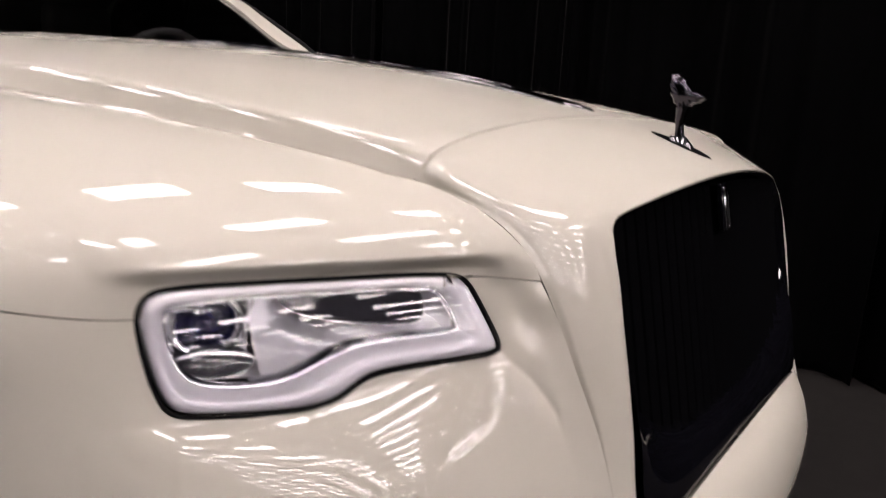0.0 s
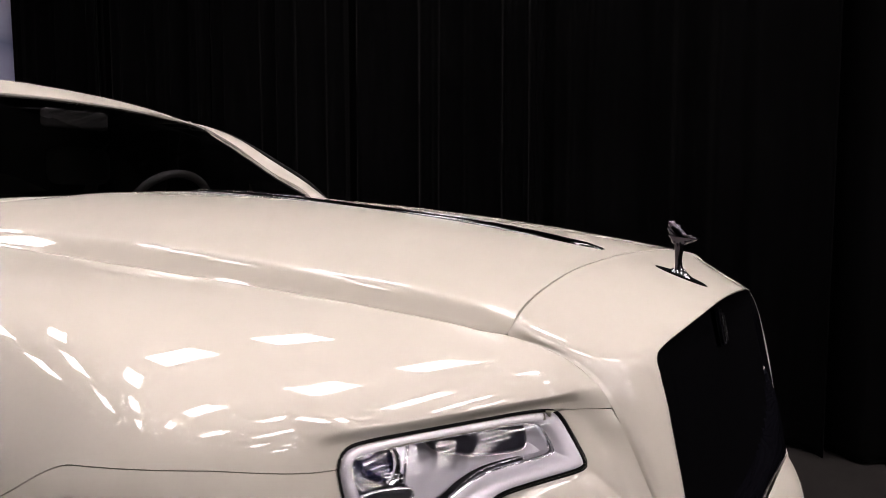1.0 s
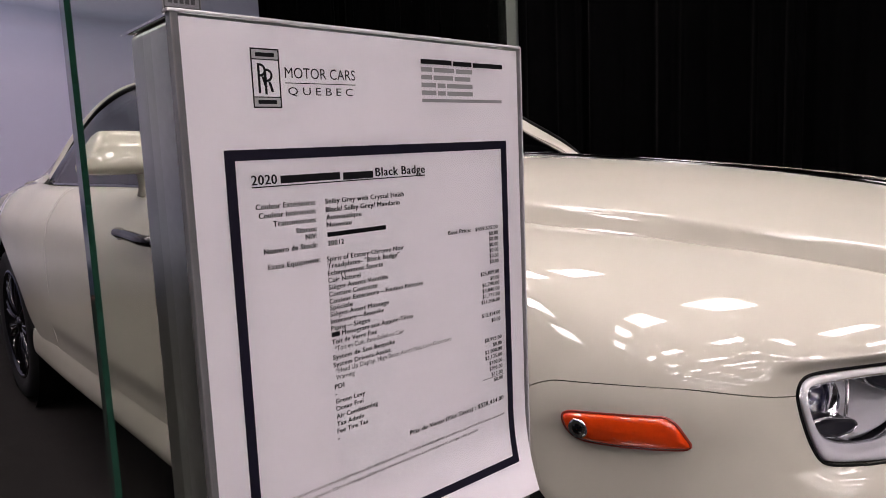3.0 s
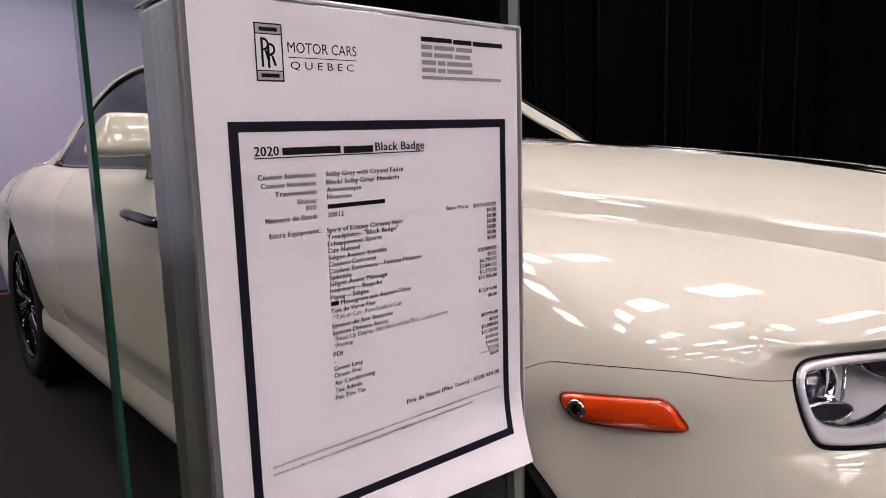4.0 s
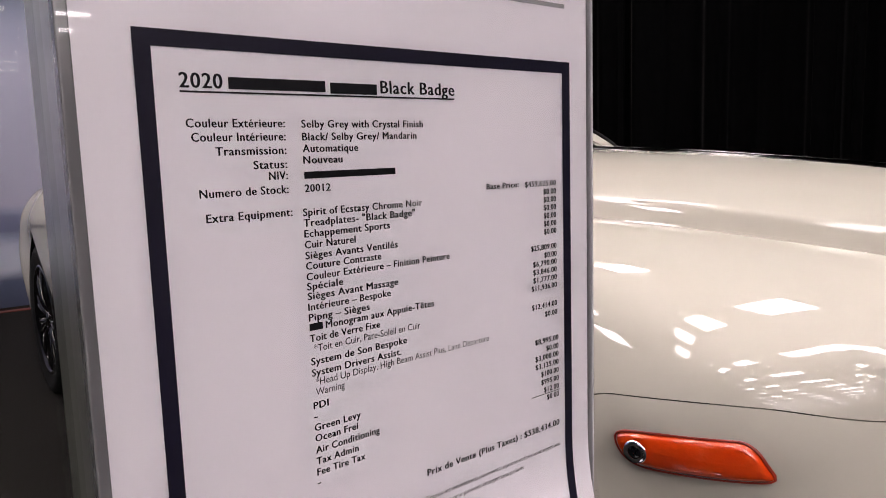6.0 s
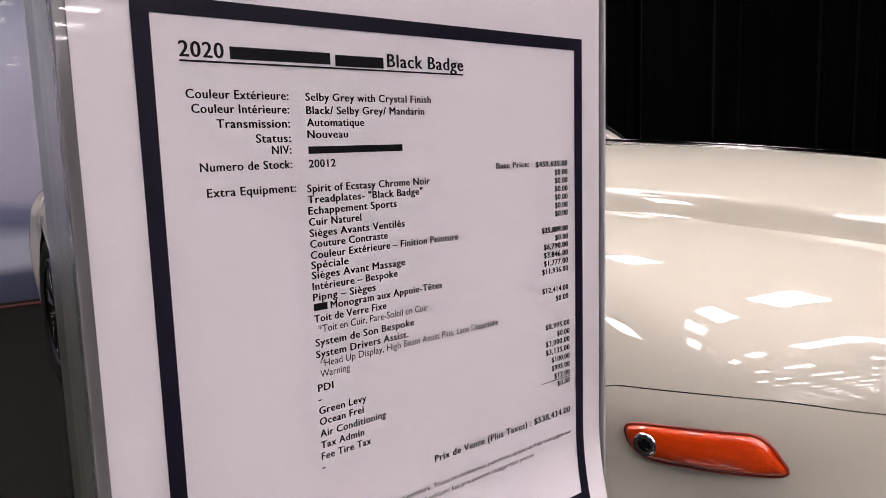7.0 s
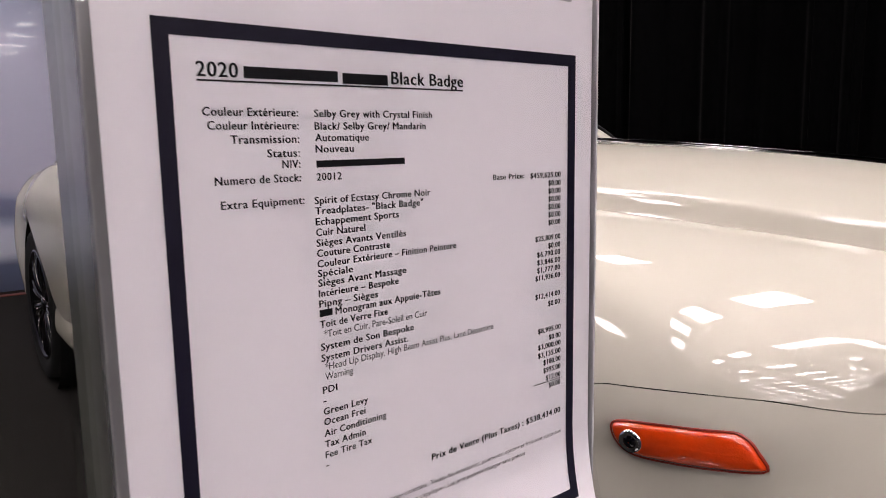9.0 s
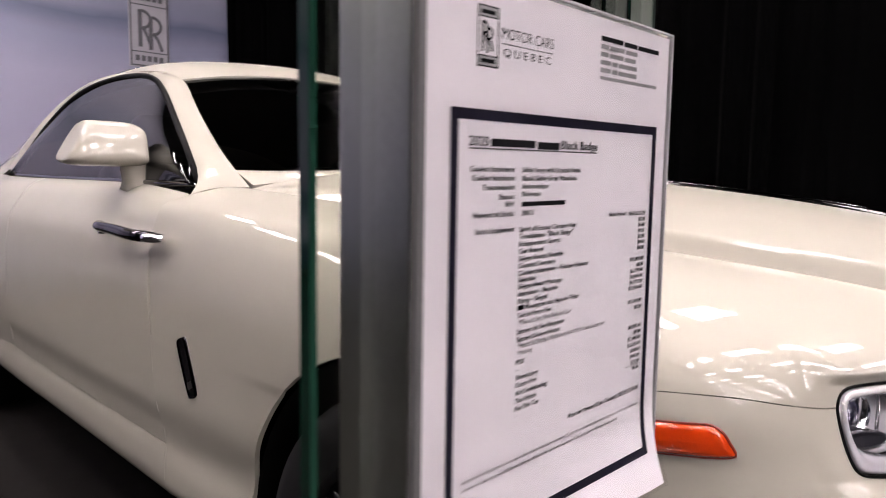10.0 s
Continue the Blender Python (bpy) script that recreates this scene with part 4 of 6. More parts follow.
panel("cowl", both_ways(COWL), 6, 60, (0, 0, 1), soft=0)

# side windows with black frames
WIN = [(-1.575, -0.808, 1.056), (-1.68, -0.789, 1.148), (-1.80, -0.759, 1.222), (-1.95, -0.720, 1.307), (-2.10, -0.684, 1.370), (-2.30, -0.660, 1.405), (-2.56, -0.650, 1.414), (-2.86, -0.678, 1.368), (-3.08, -0.738, 1.235), (-3.22, -0.805, 1.075)]
BELT = [(-1.575, -0.808, 1.056), (-1.68, -0.826, 1.057), (-1.80, -0.832, 1.058), (-1.95, -0.831, 1.059), (-2.1, -0.830, 1.060), (-2.4, -0.828, 1.061), (-2.7, -0.826, 1.062), (-2.9, -0.824, 1.064), (-3.10, -0.818, 1.067), (-3.22, -0.805, 1.072)]
for side, _ in SIDES:
    mids = [[tuple(np.array(b) * (1 - w) + np.array(t) * w + np.array((0, -0.02 * math.sin(math.pi * w), 0))) for b, t in zip(BELT, WIN)] for w in (0, 0.33, 0.66, 1)]
    panel("side_window", mids, 24, 60, (0, -1, 0), side, soft=0, gap=0, rim=0, mat=WINDOW, label="dark tinted frameless side window")
    line = curve(WIN, 60)
    part("window_trim", tube(sided(line, side), 0.009, 8), SEAL, car, "black rubber window trim", smooth=True)
    part("belt_trim", tube(sided(curve(BELT, 40), side), 0.008, 8), DARK_CHROME, car, smooth=True)
    rail = curve([(-2.27, -0.664, 1.395), (-2.56, -0.655, 1.418), (-2.86, -0.683, 1.374), (-3.08, -0.743, 1.242), (-3.26, -0.80, 1.08)], 50)
    top = curve([(-2.19, -0.612, 1.414), (-2.56, -0.63, 1.427), (-2.88, -0.66, 1.387), (-3.14, -0.73, 1.264), (-3.38, -0.792, 1.087)], 50)
    G = np.stack([rail, 0.5 * rail + 0.5 * top + (0, -0.008, 0.008), top], 1)
    part("roof_rail", skin(sided(G, side), (0, -side, 0.5), 0, 0.01), PAINT, car, smooth=True)

# dark inner shell that closes the shut lines, arches and cabin
for b in ((-1.35, -0.16, -0.40, 0.40, 0.30, 0.90), (-1.50, -0.20, -0.60, 0.60, 0.80, 0.92), (-3.3, -1.15, -0.86, 0.86, 0.28, 0.90), (-4.95, -4.25, -0.60, 0.60, 0.30, 0.85), (-4.3, -3.3, -0.55, 0.55, 0.28, 1.0)):
    part("underbody", box(*b), GAP, car, "dark inner bodywork")


def wheel(x, side):
    hub = new("wheel")
    hub.parent = car
    hub.location = (x, -(0.845 if x > -2 else 0.825) * side, HUB)
    s = -side
    tyre = [(0.268, -0.11), (0.285, -0.12), (0.33, -0.125), (0.362, -0.115), (0.372, -0.09), (0.374, 0), (0.372, 0.075), (0.362, 0.098), (0.335, 0.108), (0.30, 0.104), (0.272, 0.096)]
    part("tyre", lathe([(r, h * s) for r, h in tyre], (0, 0, 0)), RUBBER, hub, "black low-profile tyre", smooth=True)
    part("rim", lathe([(r, h * s) for r, h in [(0.272, 0.098), (0.262, 0.100), (0.252, 0.080), (0.245, -0.09)]], (0, 0, 0)), BLACK_GLOSS, hub, "gloss black alloy rim", smooth=True)
    spoke = bmesh.new()
    for k in range(11):
        a = 2 * math.pi * k / 11
        for spread in (-0.10, 0.10):
            c0, c1 = a + spread * 0.4, a + spread
            pts = [(0.05 * math.cos(c0), 0.070 * s, 0.05 * math.sin(c0)), (0.15 * math.cos(a + spread * 0.7), 0.085 * s, 0.15 * math.sin(a + spread * 0.7)), (0.258 * math.cos(c1), 0.082 * s, 0.258 * math.sin(c1))]
            tube(curve(pts, 8), 0.0095, 8, bm=spoke, up=(0, 1, 0))
    part("spokes", spoke, BLACK_GLOSS, hub, smooth=True)
    part("hub_cap", lathe([(0.0, 0.088 * s), (0.03, 0.088 * s), (0.036, 0.082 * s), (0.036, 0.05 * s)], (0, 0, 0), sides=24), HANDLE_DARK, hub, smooth=True)
    part("brake_disc", lathe([(0.0, 0.0), (0.20, 0.0), (0.20, -0.03 * s), (0.0, -0.03 * s)], (0, 0, 0), sides=40), HANDLE_DARK, hub)
    part("arch_liner", lathe([(0.436, 0.09 * s), (0.436, -0.2 * s), (0.02, -0.2 * s)], (0, 0, 0), sides=48), GAP, hub, smooth=True)


for side, _ in SIDES:
    wheel(FRONT_AXLE, side)
    wheel(REAR_AXLE, side)

# ---------------------------------------------------------------- headlights
def lamp_point(side):
    def to_world(a, b, d):
        a, b, d = float(a), float(b), float(d)
        p = LAMP_C + a * LAMP_U + b * LAMP_V + (d + lamp_bulge(a, b)) * LAMP_N
        return Vector((p.x, p.y * side, p.z))
    return to_world


def band(outer, inner, to_world, profile, bm=None):
    """A closed band between two outlines of as many points. profile: pairs (share from outer to inner, depth)."""
    bm = bm or bmesh.new()
    rings = [[bm.verts.new(to_world(*((1 - w) * o + w * i), d)) for o, i in zip(outer, inner)] for w, d in profile]
    for A, B in zip(rings, rings[1:]):
        n = len(A)
        for k in range(n):
            f = bm.faces.new((A[k], A[(k + 1) % n], B[(k + 1) % n], B[k]))
            f.smooth = True
    bmesh.ops.recalc_face_normals(bm, faces=bm.faces[:])
    # open bands: turn the faces towards the outside
    a, b = Vector(to_world(*outer[0], 0.0)), Vector(to_world(*outer[0], 1.0))
    if sum((f.normal.dot(b - a) * f.calc_area() for f in bm.faces)) < 0:
        bmesh.ops.reverse_faces(bm, faces=bm.faces[:])
    return bm


def filled(outline, to_world, depth, bm=None):
    bm = bm or bmesh.new()
    V = [bm.verts.new(to_world(a, b, depth)) for a, b in outline]
    bm.faces.new(V)
    bmesh.ops.triangulate(bm, faces=bm.faces[:])
    return bm


def lamp_patch(rows, to_world, nu=16, nv=16):
    """A smooth sheet inside the lamp from rows of (a, b, depth)."""
    G = surface(rows, nu, nv, 1)
    P = np.array([[to_world(*q) for q in row] for row in G])
    bm = bmesh.new()
    V = [[bm.verts.new(p) for p in row] for row in P]
    for i in range(nu - 1):
        for j in range(nv - 1):
            bm.faces.new((V[i][j], V[i + 1][j], V[i + 1][j + 1], V[i][j + 1])).smooth = True
    return bm


def headlight(side):
    lamp = new("headlight")
    lamp.parent = car
    lamp["label"] = "clear headlight with silver light band and dark seal"
    at = lamp_point(side)
    ring = LAMP_RING
    n = len(ring)
    outer = grown(ring, 0.0022)
    inner = rounded(LAMP_IN, n)
    # start both outlines at their left-most point so that the band does not twist
    inner = np.roll(inner, -int(np.argmin(((inner - ring[0] * 0.86) ** 2).sum(1))), 0)
    pairs = np.array([inner[np.argmin(((inner - p) ** 2).sum(1))] for p in ring])
    for _ in range(6):
        pairs = 0.5 * pairs + 0.25 * (np.roll(pairs, 1, 0) + np.roll(pairs, -1, 0))
    inner = pairs
    part("seal", band(outer, grown(ring, -0.0024), at, [(0, -0.006), (0.1, 0.0008), (0.5, 0.0016), (0.85, 0.001), (1, -0.008)]), SEAL, lamp, "black rubber seal", smooth=True)
    part("light_band", band(grown(ring, -0.002), inner, at, [(0, -0.004), (0.08, 0.000), (0.3, 0.0018), (0.62, 0.0012), (0.86, -0.003), (1, -0.010)]), LAMP_WHITE, lamp, "frosted silver daytime light band", smooth=True)
    part("bezel", band(inner, grown(inner, -0.004), at, [(0, -0.0098), (0.35, -0.008), (0.8, -0.011), (1, -0.024)]), CHROME, lamp, "thin chrome bezel", smooth=True)
    deep = grown(inner, -0.003)
    part("housing", filled(grown(inner, 0.004), at, -0.075), LAMP_DARK, lamp)
    part("housing_wall", band(deep, deep, at, [(0, -0.020), (1, -0.076)]), LAMP_BOWL, lamp, smooth=True)
    # reflector floor that sweeps up behind the beam bar
    floor_rows = [[(-0.060, -0.044, -0.022), (-0.060, -0.030, -0.040), (-0.060, -0.010, -0.060), (-0.060, 0.020, -0.066)],
                  [(-0.030, -0.040, -0.020), (-0.030, -0.026, -0.036), (-0.025, -0.006, -0.056), (-0.020, 0.020, -0.064)],
                  [(0.010, -0.024, -0.018), (0.012, -0.016, -0.030), (0.015, -0.004, -0.046), (0.020, 0.016, -0.060)],
                  [(0.060, -0.019, -0.016), (0.060, -0.014, -0.024), (0.060, -0.006, -0.036), (0.060, 0.012, -0.054)],
                  [(0.118, -0.018, -0.014), (0.112, -0.014, -0.020), (0.106, -0.006, -0.030), (0.096, 0.010, -0.050)]]
    part("reflector", lamp_patch(floor_rows, at), LAMP_BOWL, lamp, "satin silver reflector", smooth=True)
    wedge = [[(0.088, 0.028, -0.030), (0.100, 0.027, -0.022), (0.108, 0.022, -0.016)], [(0.089, 0.010, -0.044), (0.104, 0.006, -0.030), (0.118, 0.0, -0.015)], [(0.090, -0.006, -0.044), (0.110, -0.013, -0.026), (0.122, -0.016, -0.014)]]
    part("end_reflector", lamp_patch(wedge, at), LAMP_BOWL, lamp, "bright silver end reflector", smooth=True)
    # dark beam bar with rounded end
    beam = [(-0.045, 0.030), (0.02, 0.0305), (0.082, 0.027), (0.091, 0.021), (0.093, 0.004), (0.089, -0.008), (0.04, -0.005), (-0.005, 0.004), (-0.035, 0.015)]
    b2 = rounded(beam, 60)
    bm = band(grown(b2, 0.0), grown(b2, -0.004), at, [(0, -0.055), (0, -0.024), (0.5, -0.021), (1, -0.020)])
    filled(grown(b2, -0.004), at, -0.020, bm)
    part("beam_module", bm, LAMP_DARK, lamp, "dark ribbed beam module", smooth=True)
    part("beam_trim", band(grown(b2, 0.0018), b2, at, [(0, -0.026), (0.5, -0.0225), (1, -0.025)]), CHROME, lamp, smooth=True)
    # projector with its chrome shroud and shelf
    c = np.array((-0.100, 0.004))
    circle = np.stack([np.cos(np.linspace(0, 2 * math.pi, 60, endpoint=False)), np.sin(np.linspace(0, 2 * math.pi, 60, endpoint=False))], 1)
    lens = band(c + circle * 0.023, c + circle * 0.0005, at, [(0, -0.050), (0.25, -0.040), (0.6, -0.033), (1, -0.030)])
    part("projector_lens", lens, material("projector_glass", (0.015, 0.015, 0.05), 0.03, grain=0.2, Coat_Weight=1.0, Coat_Roughness=0.01), lamp, "dark blue-tinted projector lens", smooth=True)
    part("projector_ring", band(c + circle * (0.032, 0.029), c + circle * 0.022, at, [(0, -0.058), (0.15, -0.034), (0.5, -0.030), (1, -0.048)]), CHROME, lamp, smooth=True)
    shelf = [(-0.128, -0.018), (-0.124, -0.028), (-0.105, -0.034), (-0.080, -0.033), (-0.066, -0.026), (-0.068, -0.019), (-0.085, -0.016), (-0.11, -0.014)]
    s2 = rounded(shelf, 50)
    bm = band(s2, grown(s2, -0.003), at, [(0, -0.060), (0, -0.018), (1, -0.0155)])
    filled(grown(s2, -0.003), at, -0.0155, bm)
    part("projector_shelf", bm, LAMP_DARK, lamp, "dark shelf with bright rim", smooth=True)
    part("shelf_rim", band(grown(s2, 0.0016), s2, at, [(0, -0.022), (0.5, -0.0165), (1, -0.018)]), CHROME, lamp, smooth=True)
    arc = [at(*q) for q in curve([(-0.062, 0.030, -0.030), (-0.067, 0.015, -0.024), (-0.073, -0.004, -0.022), (-0.074, -0.016, -0.024)], 20)]
    part("divider", tube(arc, 0.0022, 8), CHROME, lamp, "slim chrome divider", smooth=True)
    bracket = [at(*q) for q in curve([(-0.134, 0.024, -0.022), (-0.118, 0.024, -0.018), (-0.098, 0.030, -0.020), (-0.072, 0.029, -0.026)], 20)]
    part("bracket", tube(bracket, 0.0028, 8), CHROME, lamp, smooth=True)
    spine = np.stack([np.clip(ring[:, 0], -0.10, 0.10), np.interp(np.clip(ring[:, 0], -0.10, 0.10), [-0.1, 0, 0.1], [-0.030, -0.022, -0.012])], 1)
    cover = bmesh.new()
    sheets = []
    for w in np.linspace(0, 1, 9):
        row = []
        for o, i in zip(grown(ring, -0.001), spine):
            a, b = (1 - w) * o + w * i
            m = min(1.0, 0.15 + 6 * w)
            row.append(cover.verts.new(at(a, b, 0.001 * (1 - m) + m * (0.0085 - 0.150 * (b + 0.012) - 1.85 * (b - 0.012) ** 2))))
        sheets.append(row)
    for A, B in zip(sheets, sheets[1:]):
        for k in range(len(A)):
            cover.faces.new((A[k], A[(k + 1) % len(A)], B[(k + 1) % len(A)], B[k])).smooth = True
    cover.normal_update()
    if sum(f.normal.x * f.calc_area() for f in cover.faces) < 0:
        bmesh.ops.reverse_faces(cover, faces=cover.faces[:])
    part("lens", cover, LENS, lamp, "clear lens cover", smooth=True)


# ---------------------------------------------------------------- side markers
MARK_C, MARK_U, MARK_N = Vector((-0.273, -0.889, 0.795)), Vector((0.9734, 0.229, 0)), Vector((0.229, -0.9734, 0))
MARK_OUT = [(-0.070, 0.007), (-0.069, 0.012), (-0.058, 0.016), (-0.008, 0.021), (0.032, 0.023), (0.047, 0.023), (0.057, 0.015), (0.065, 0.0), (0.071, -0.010), (0.067, -0.013), (0.032, -0.014), (-0.015, -0.016), (-0.043, -0.017), (-0.058, -0.013), (-0.067, -0.003)]


def marker_sheet():
    """The bumper's own shape under the side marker, as a low polynomial."""
    Q = BUMPER_GRID.reshape(-1, 3) - np.array(MARK_C)
    a, b, d = Q @ np.array(MARK_U), Q[:, 2], Q @ np.array(MARK_N)
    s = (np.abs(a) < 0.085) & (np.abs(b) < 0.032) & (np.abs(d) < 0.05)
    a, b, d = a[s], b[s], d[s]
    return [float(v) for v in np.linalg.lstsq(np.stack([a * 0 + 1, a, b, a * a, a * b, b * b, a**3], 1), d, rcond=None)[0]]


MARK_SHEET = marker_sheet()


def side_marker(side):
    mark = new("side_marker")
    mark.parent = car
    mark["label"] = "orange plastic side marker with round clear bulb"

    def at(a, b, d):
        a, b, d = float(a), float(b), float(d)
        k = MARK_SHEET
        rise = k[0] + k[1] * a + k[2] * b + k[3] * a * a + k[4] * a * b + k[5] * b * b + k[6] * a**3
        p = MARK_C + a * MARK_U + Vector((0, 0, b)) + (d + rise + 0.001) * MARK_N
        return Vector((p.x, p.y * side, p.z))
    o = rounded(MARK_OUT, 90)
    part("rim", band(grown(o, 0.0022), o, at, [(0, -0.010), (0.2, 0.0022), (1, 0.0015)]), material("dull_orange_rim", (0.22, 0.016, 0.006), 0.3, grain=0.1), mark, smooth=True)
    grid = [[0.0, 0.0], [0.12, 0.0042], [0.35, 0.0058], [0.7, 0.0066], [1.0, 0.0068]]
    spine = np.stack([np.clip(o[:, 0], -0.052, 0.052), np.full(len(o), 0.003)], 1)
    part("reflector", band(o, spine, at, grid), AMBER, mark, "glossy orange ribbed reflector", smooth=True)
    c = np.array((-0.048, -0.001))
    q = np.linspace(0, 2 * math.pi, 32, endpoint=False)
    circle = np.stack([np.cos(q), np.sin(q)], 1)
    part("bulb_cup", band(c + circle * 0.0122, c + circle * 0.0066, at, [(0, 0.004), (0.2, 0.0088), (1, 0.0082)]), CHROME, mark, "chrome ring", smooth=True)
    part("bulb", band(c + circle * 0.0068, c + circle * 0.0003, at, [(0, 0.0078), (0.4, 0.0098), (1, 0.0104)]), BLACK_GLOSS, mark, "dark round bulb", smooth=True)


# ---------------------------------------------------------------- grille
def grille():
    g = new("grille")
    g.parent = car
    g["label"] = "gloss black radiator grille with upright slats"

    def face(y, z):
        """The grille leans back: its front plane."""
        return 0.072 + (0.90 - z) * 0.205
    for k in range(23):
        y = -0.33 + 0.03 * k
        zt = 0.912 - 0.10 * y * y
        bm = bmesh.new()
        for z0, z1 in ((0.59, zt),):
            P = [(face(y, z0) - 0.052, z0), (face(y, z1) - 0.052, z1), (face(y, z1) - 0.020, z1), (face(y, z0) - 0.020, z0)]
            A = [bm.verts.new((x, y - 0.004, z)) for x, z in P]
            B = [bm.verts.new((x, y + 0.004, z)) for x, z in P]
            nose = [bm.verts.new((face(y, z) - 0.012, y, z)) for z in (z1, z0)]
            bm.faces.new(A[::-1])
            bm.faces.new(B)
            bm.faces.new((A[2], nose[0], nose[1], A[3]))
            bm.faces.new((nose[0], B[2], B[3], nose[1]))
            bm.faces.new((A[0], B[0], B[1], A[1]))
        part("slat", bm, GRILLE_BLACK, g)
    back = bmesh.new()
    V = [back.verts.new(p) for p in ((-0.01, -0.37, 0.92), (-0.01, 0.37, 0.92), (0.075, 0.37, 0.54), (0.075, -0.37, 0.54))]
    back.faces.new(V)
    part("backing", back, GAP, g)
    # frame round the opening: a deep gloss black inner rim
    inner = [tuple(p) for p in both_ways([SHELL_IN])[0]]
    line = curve(inner, 120)
    deep = line + (-0.075, 0, -0.004)
    mid = line * (1, 0.985, 1) + (-0.010, 0, -0.008)
    G = np.stack([line + (-0.0005, 0, -0.0005), mid, deep * (1, 0.975, 1)], 1)
    part("frame", skin(G, (1, 0, -0.2), 0, 0), BLACK_GLOSS, g, "gloss black inner frame", smooth=True)
    # a dish whose corners sweep up the sides of the opening
    lip = [[(0.148, 0, 0.578), (0.148, -0.18, 0.576), (0.146, -0.31, 0.566), (0.140, -0.345, 0.580), (0.130, -0.360, 0.615)], [(0.140, 0, 0.600), (0.140, -0.18, 0.602), (0.136, -0.300, 0.612), (0.126, -0.336, 0.640), (0.116, -0.354, 0.680)],
           [(0.115, 0, 0.614), (0.115, -0.18, 0.622), (0.108, -0.29, 0.655), (0.100, -0.330, 0.692), (0.092, -0.350, 0.735)], [(0.075, 0, 0.622), (0.075, -0.18, 0.640), (0.074, -0.28, 0.690), (0.072, -0.325, 0.735), (0.068, -0.348, 0.780)]]
    part("lower_lip", skin(surface(both_ways(lip), 30, 80, 1), (1, 0, 1), 0, 0), BLACK_GLOSS, g, "gloss black lower lip", smooth=True)
    badge = new("badge")
    badge.parent = g
    badge.location = (0.070, 0, 0.892)
    badge.rotation_euler = (0, -0.20, 0)
    part("plate", box(-0.004, 0.003, -0.013, 0.013, -0.046, 0.022, 0.002), BLACK_GLOSS, badge, "small dark chrome badge")
    for y0, y1, z0, z1 in ((-0.010, 0.010, 0.012, 0.017), (-0.010, -0.0075, -0.040, 0.008), (0.0075, 0.010, -0.040, 0.008), (-0.005, -0.001, -0.014, 0.005), (0.001, 0.005, -0.030, -0.012), (-0.006, 0.006, -0.0115, -0.009), (-0.010, 0.010, -0.0445, -0.0405)):
        part("badge_mark", box(0.003, 0.0052, y0, y1, z0, z1, 0.0006), CHROME, badge)


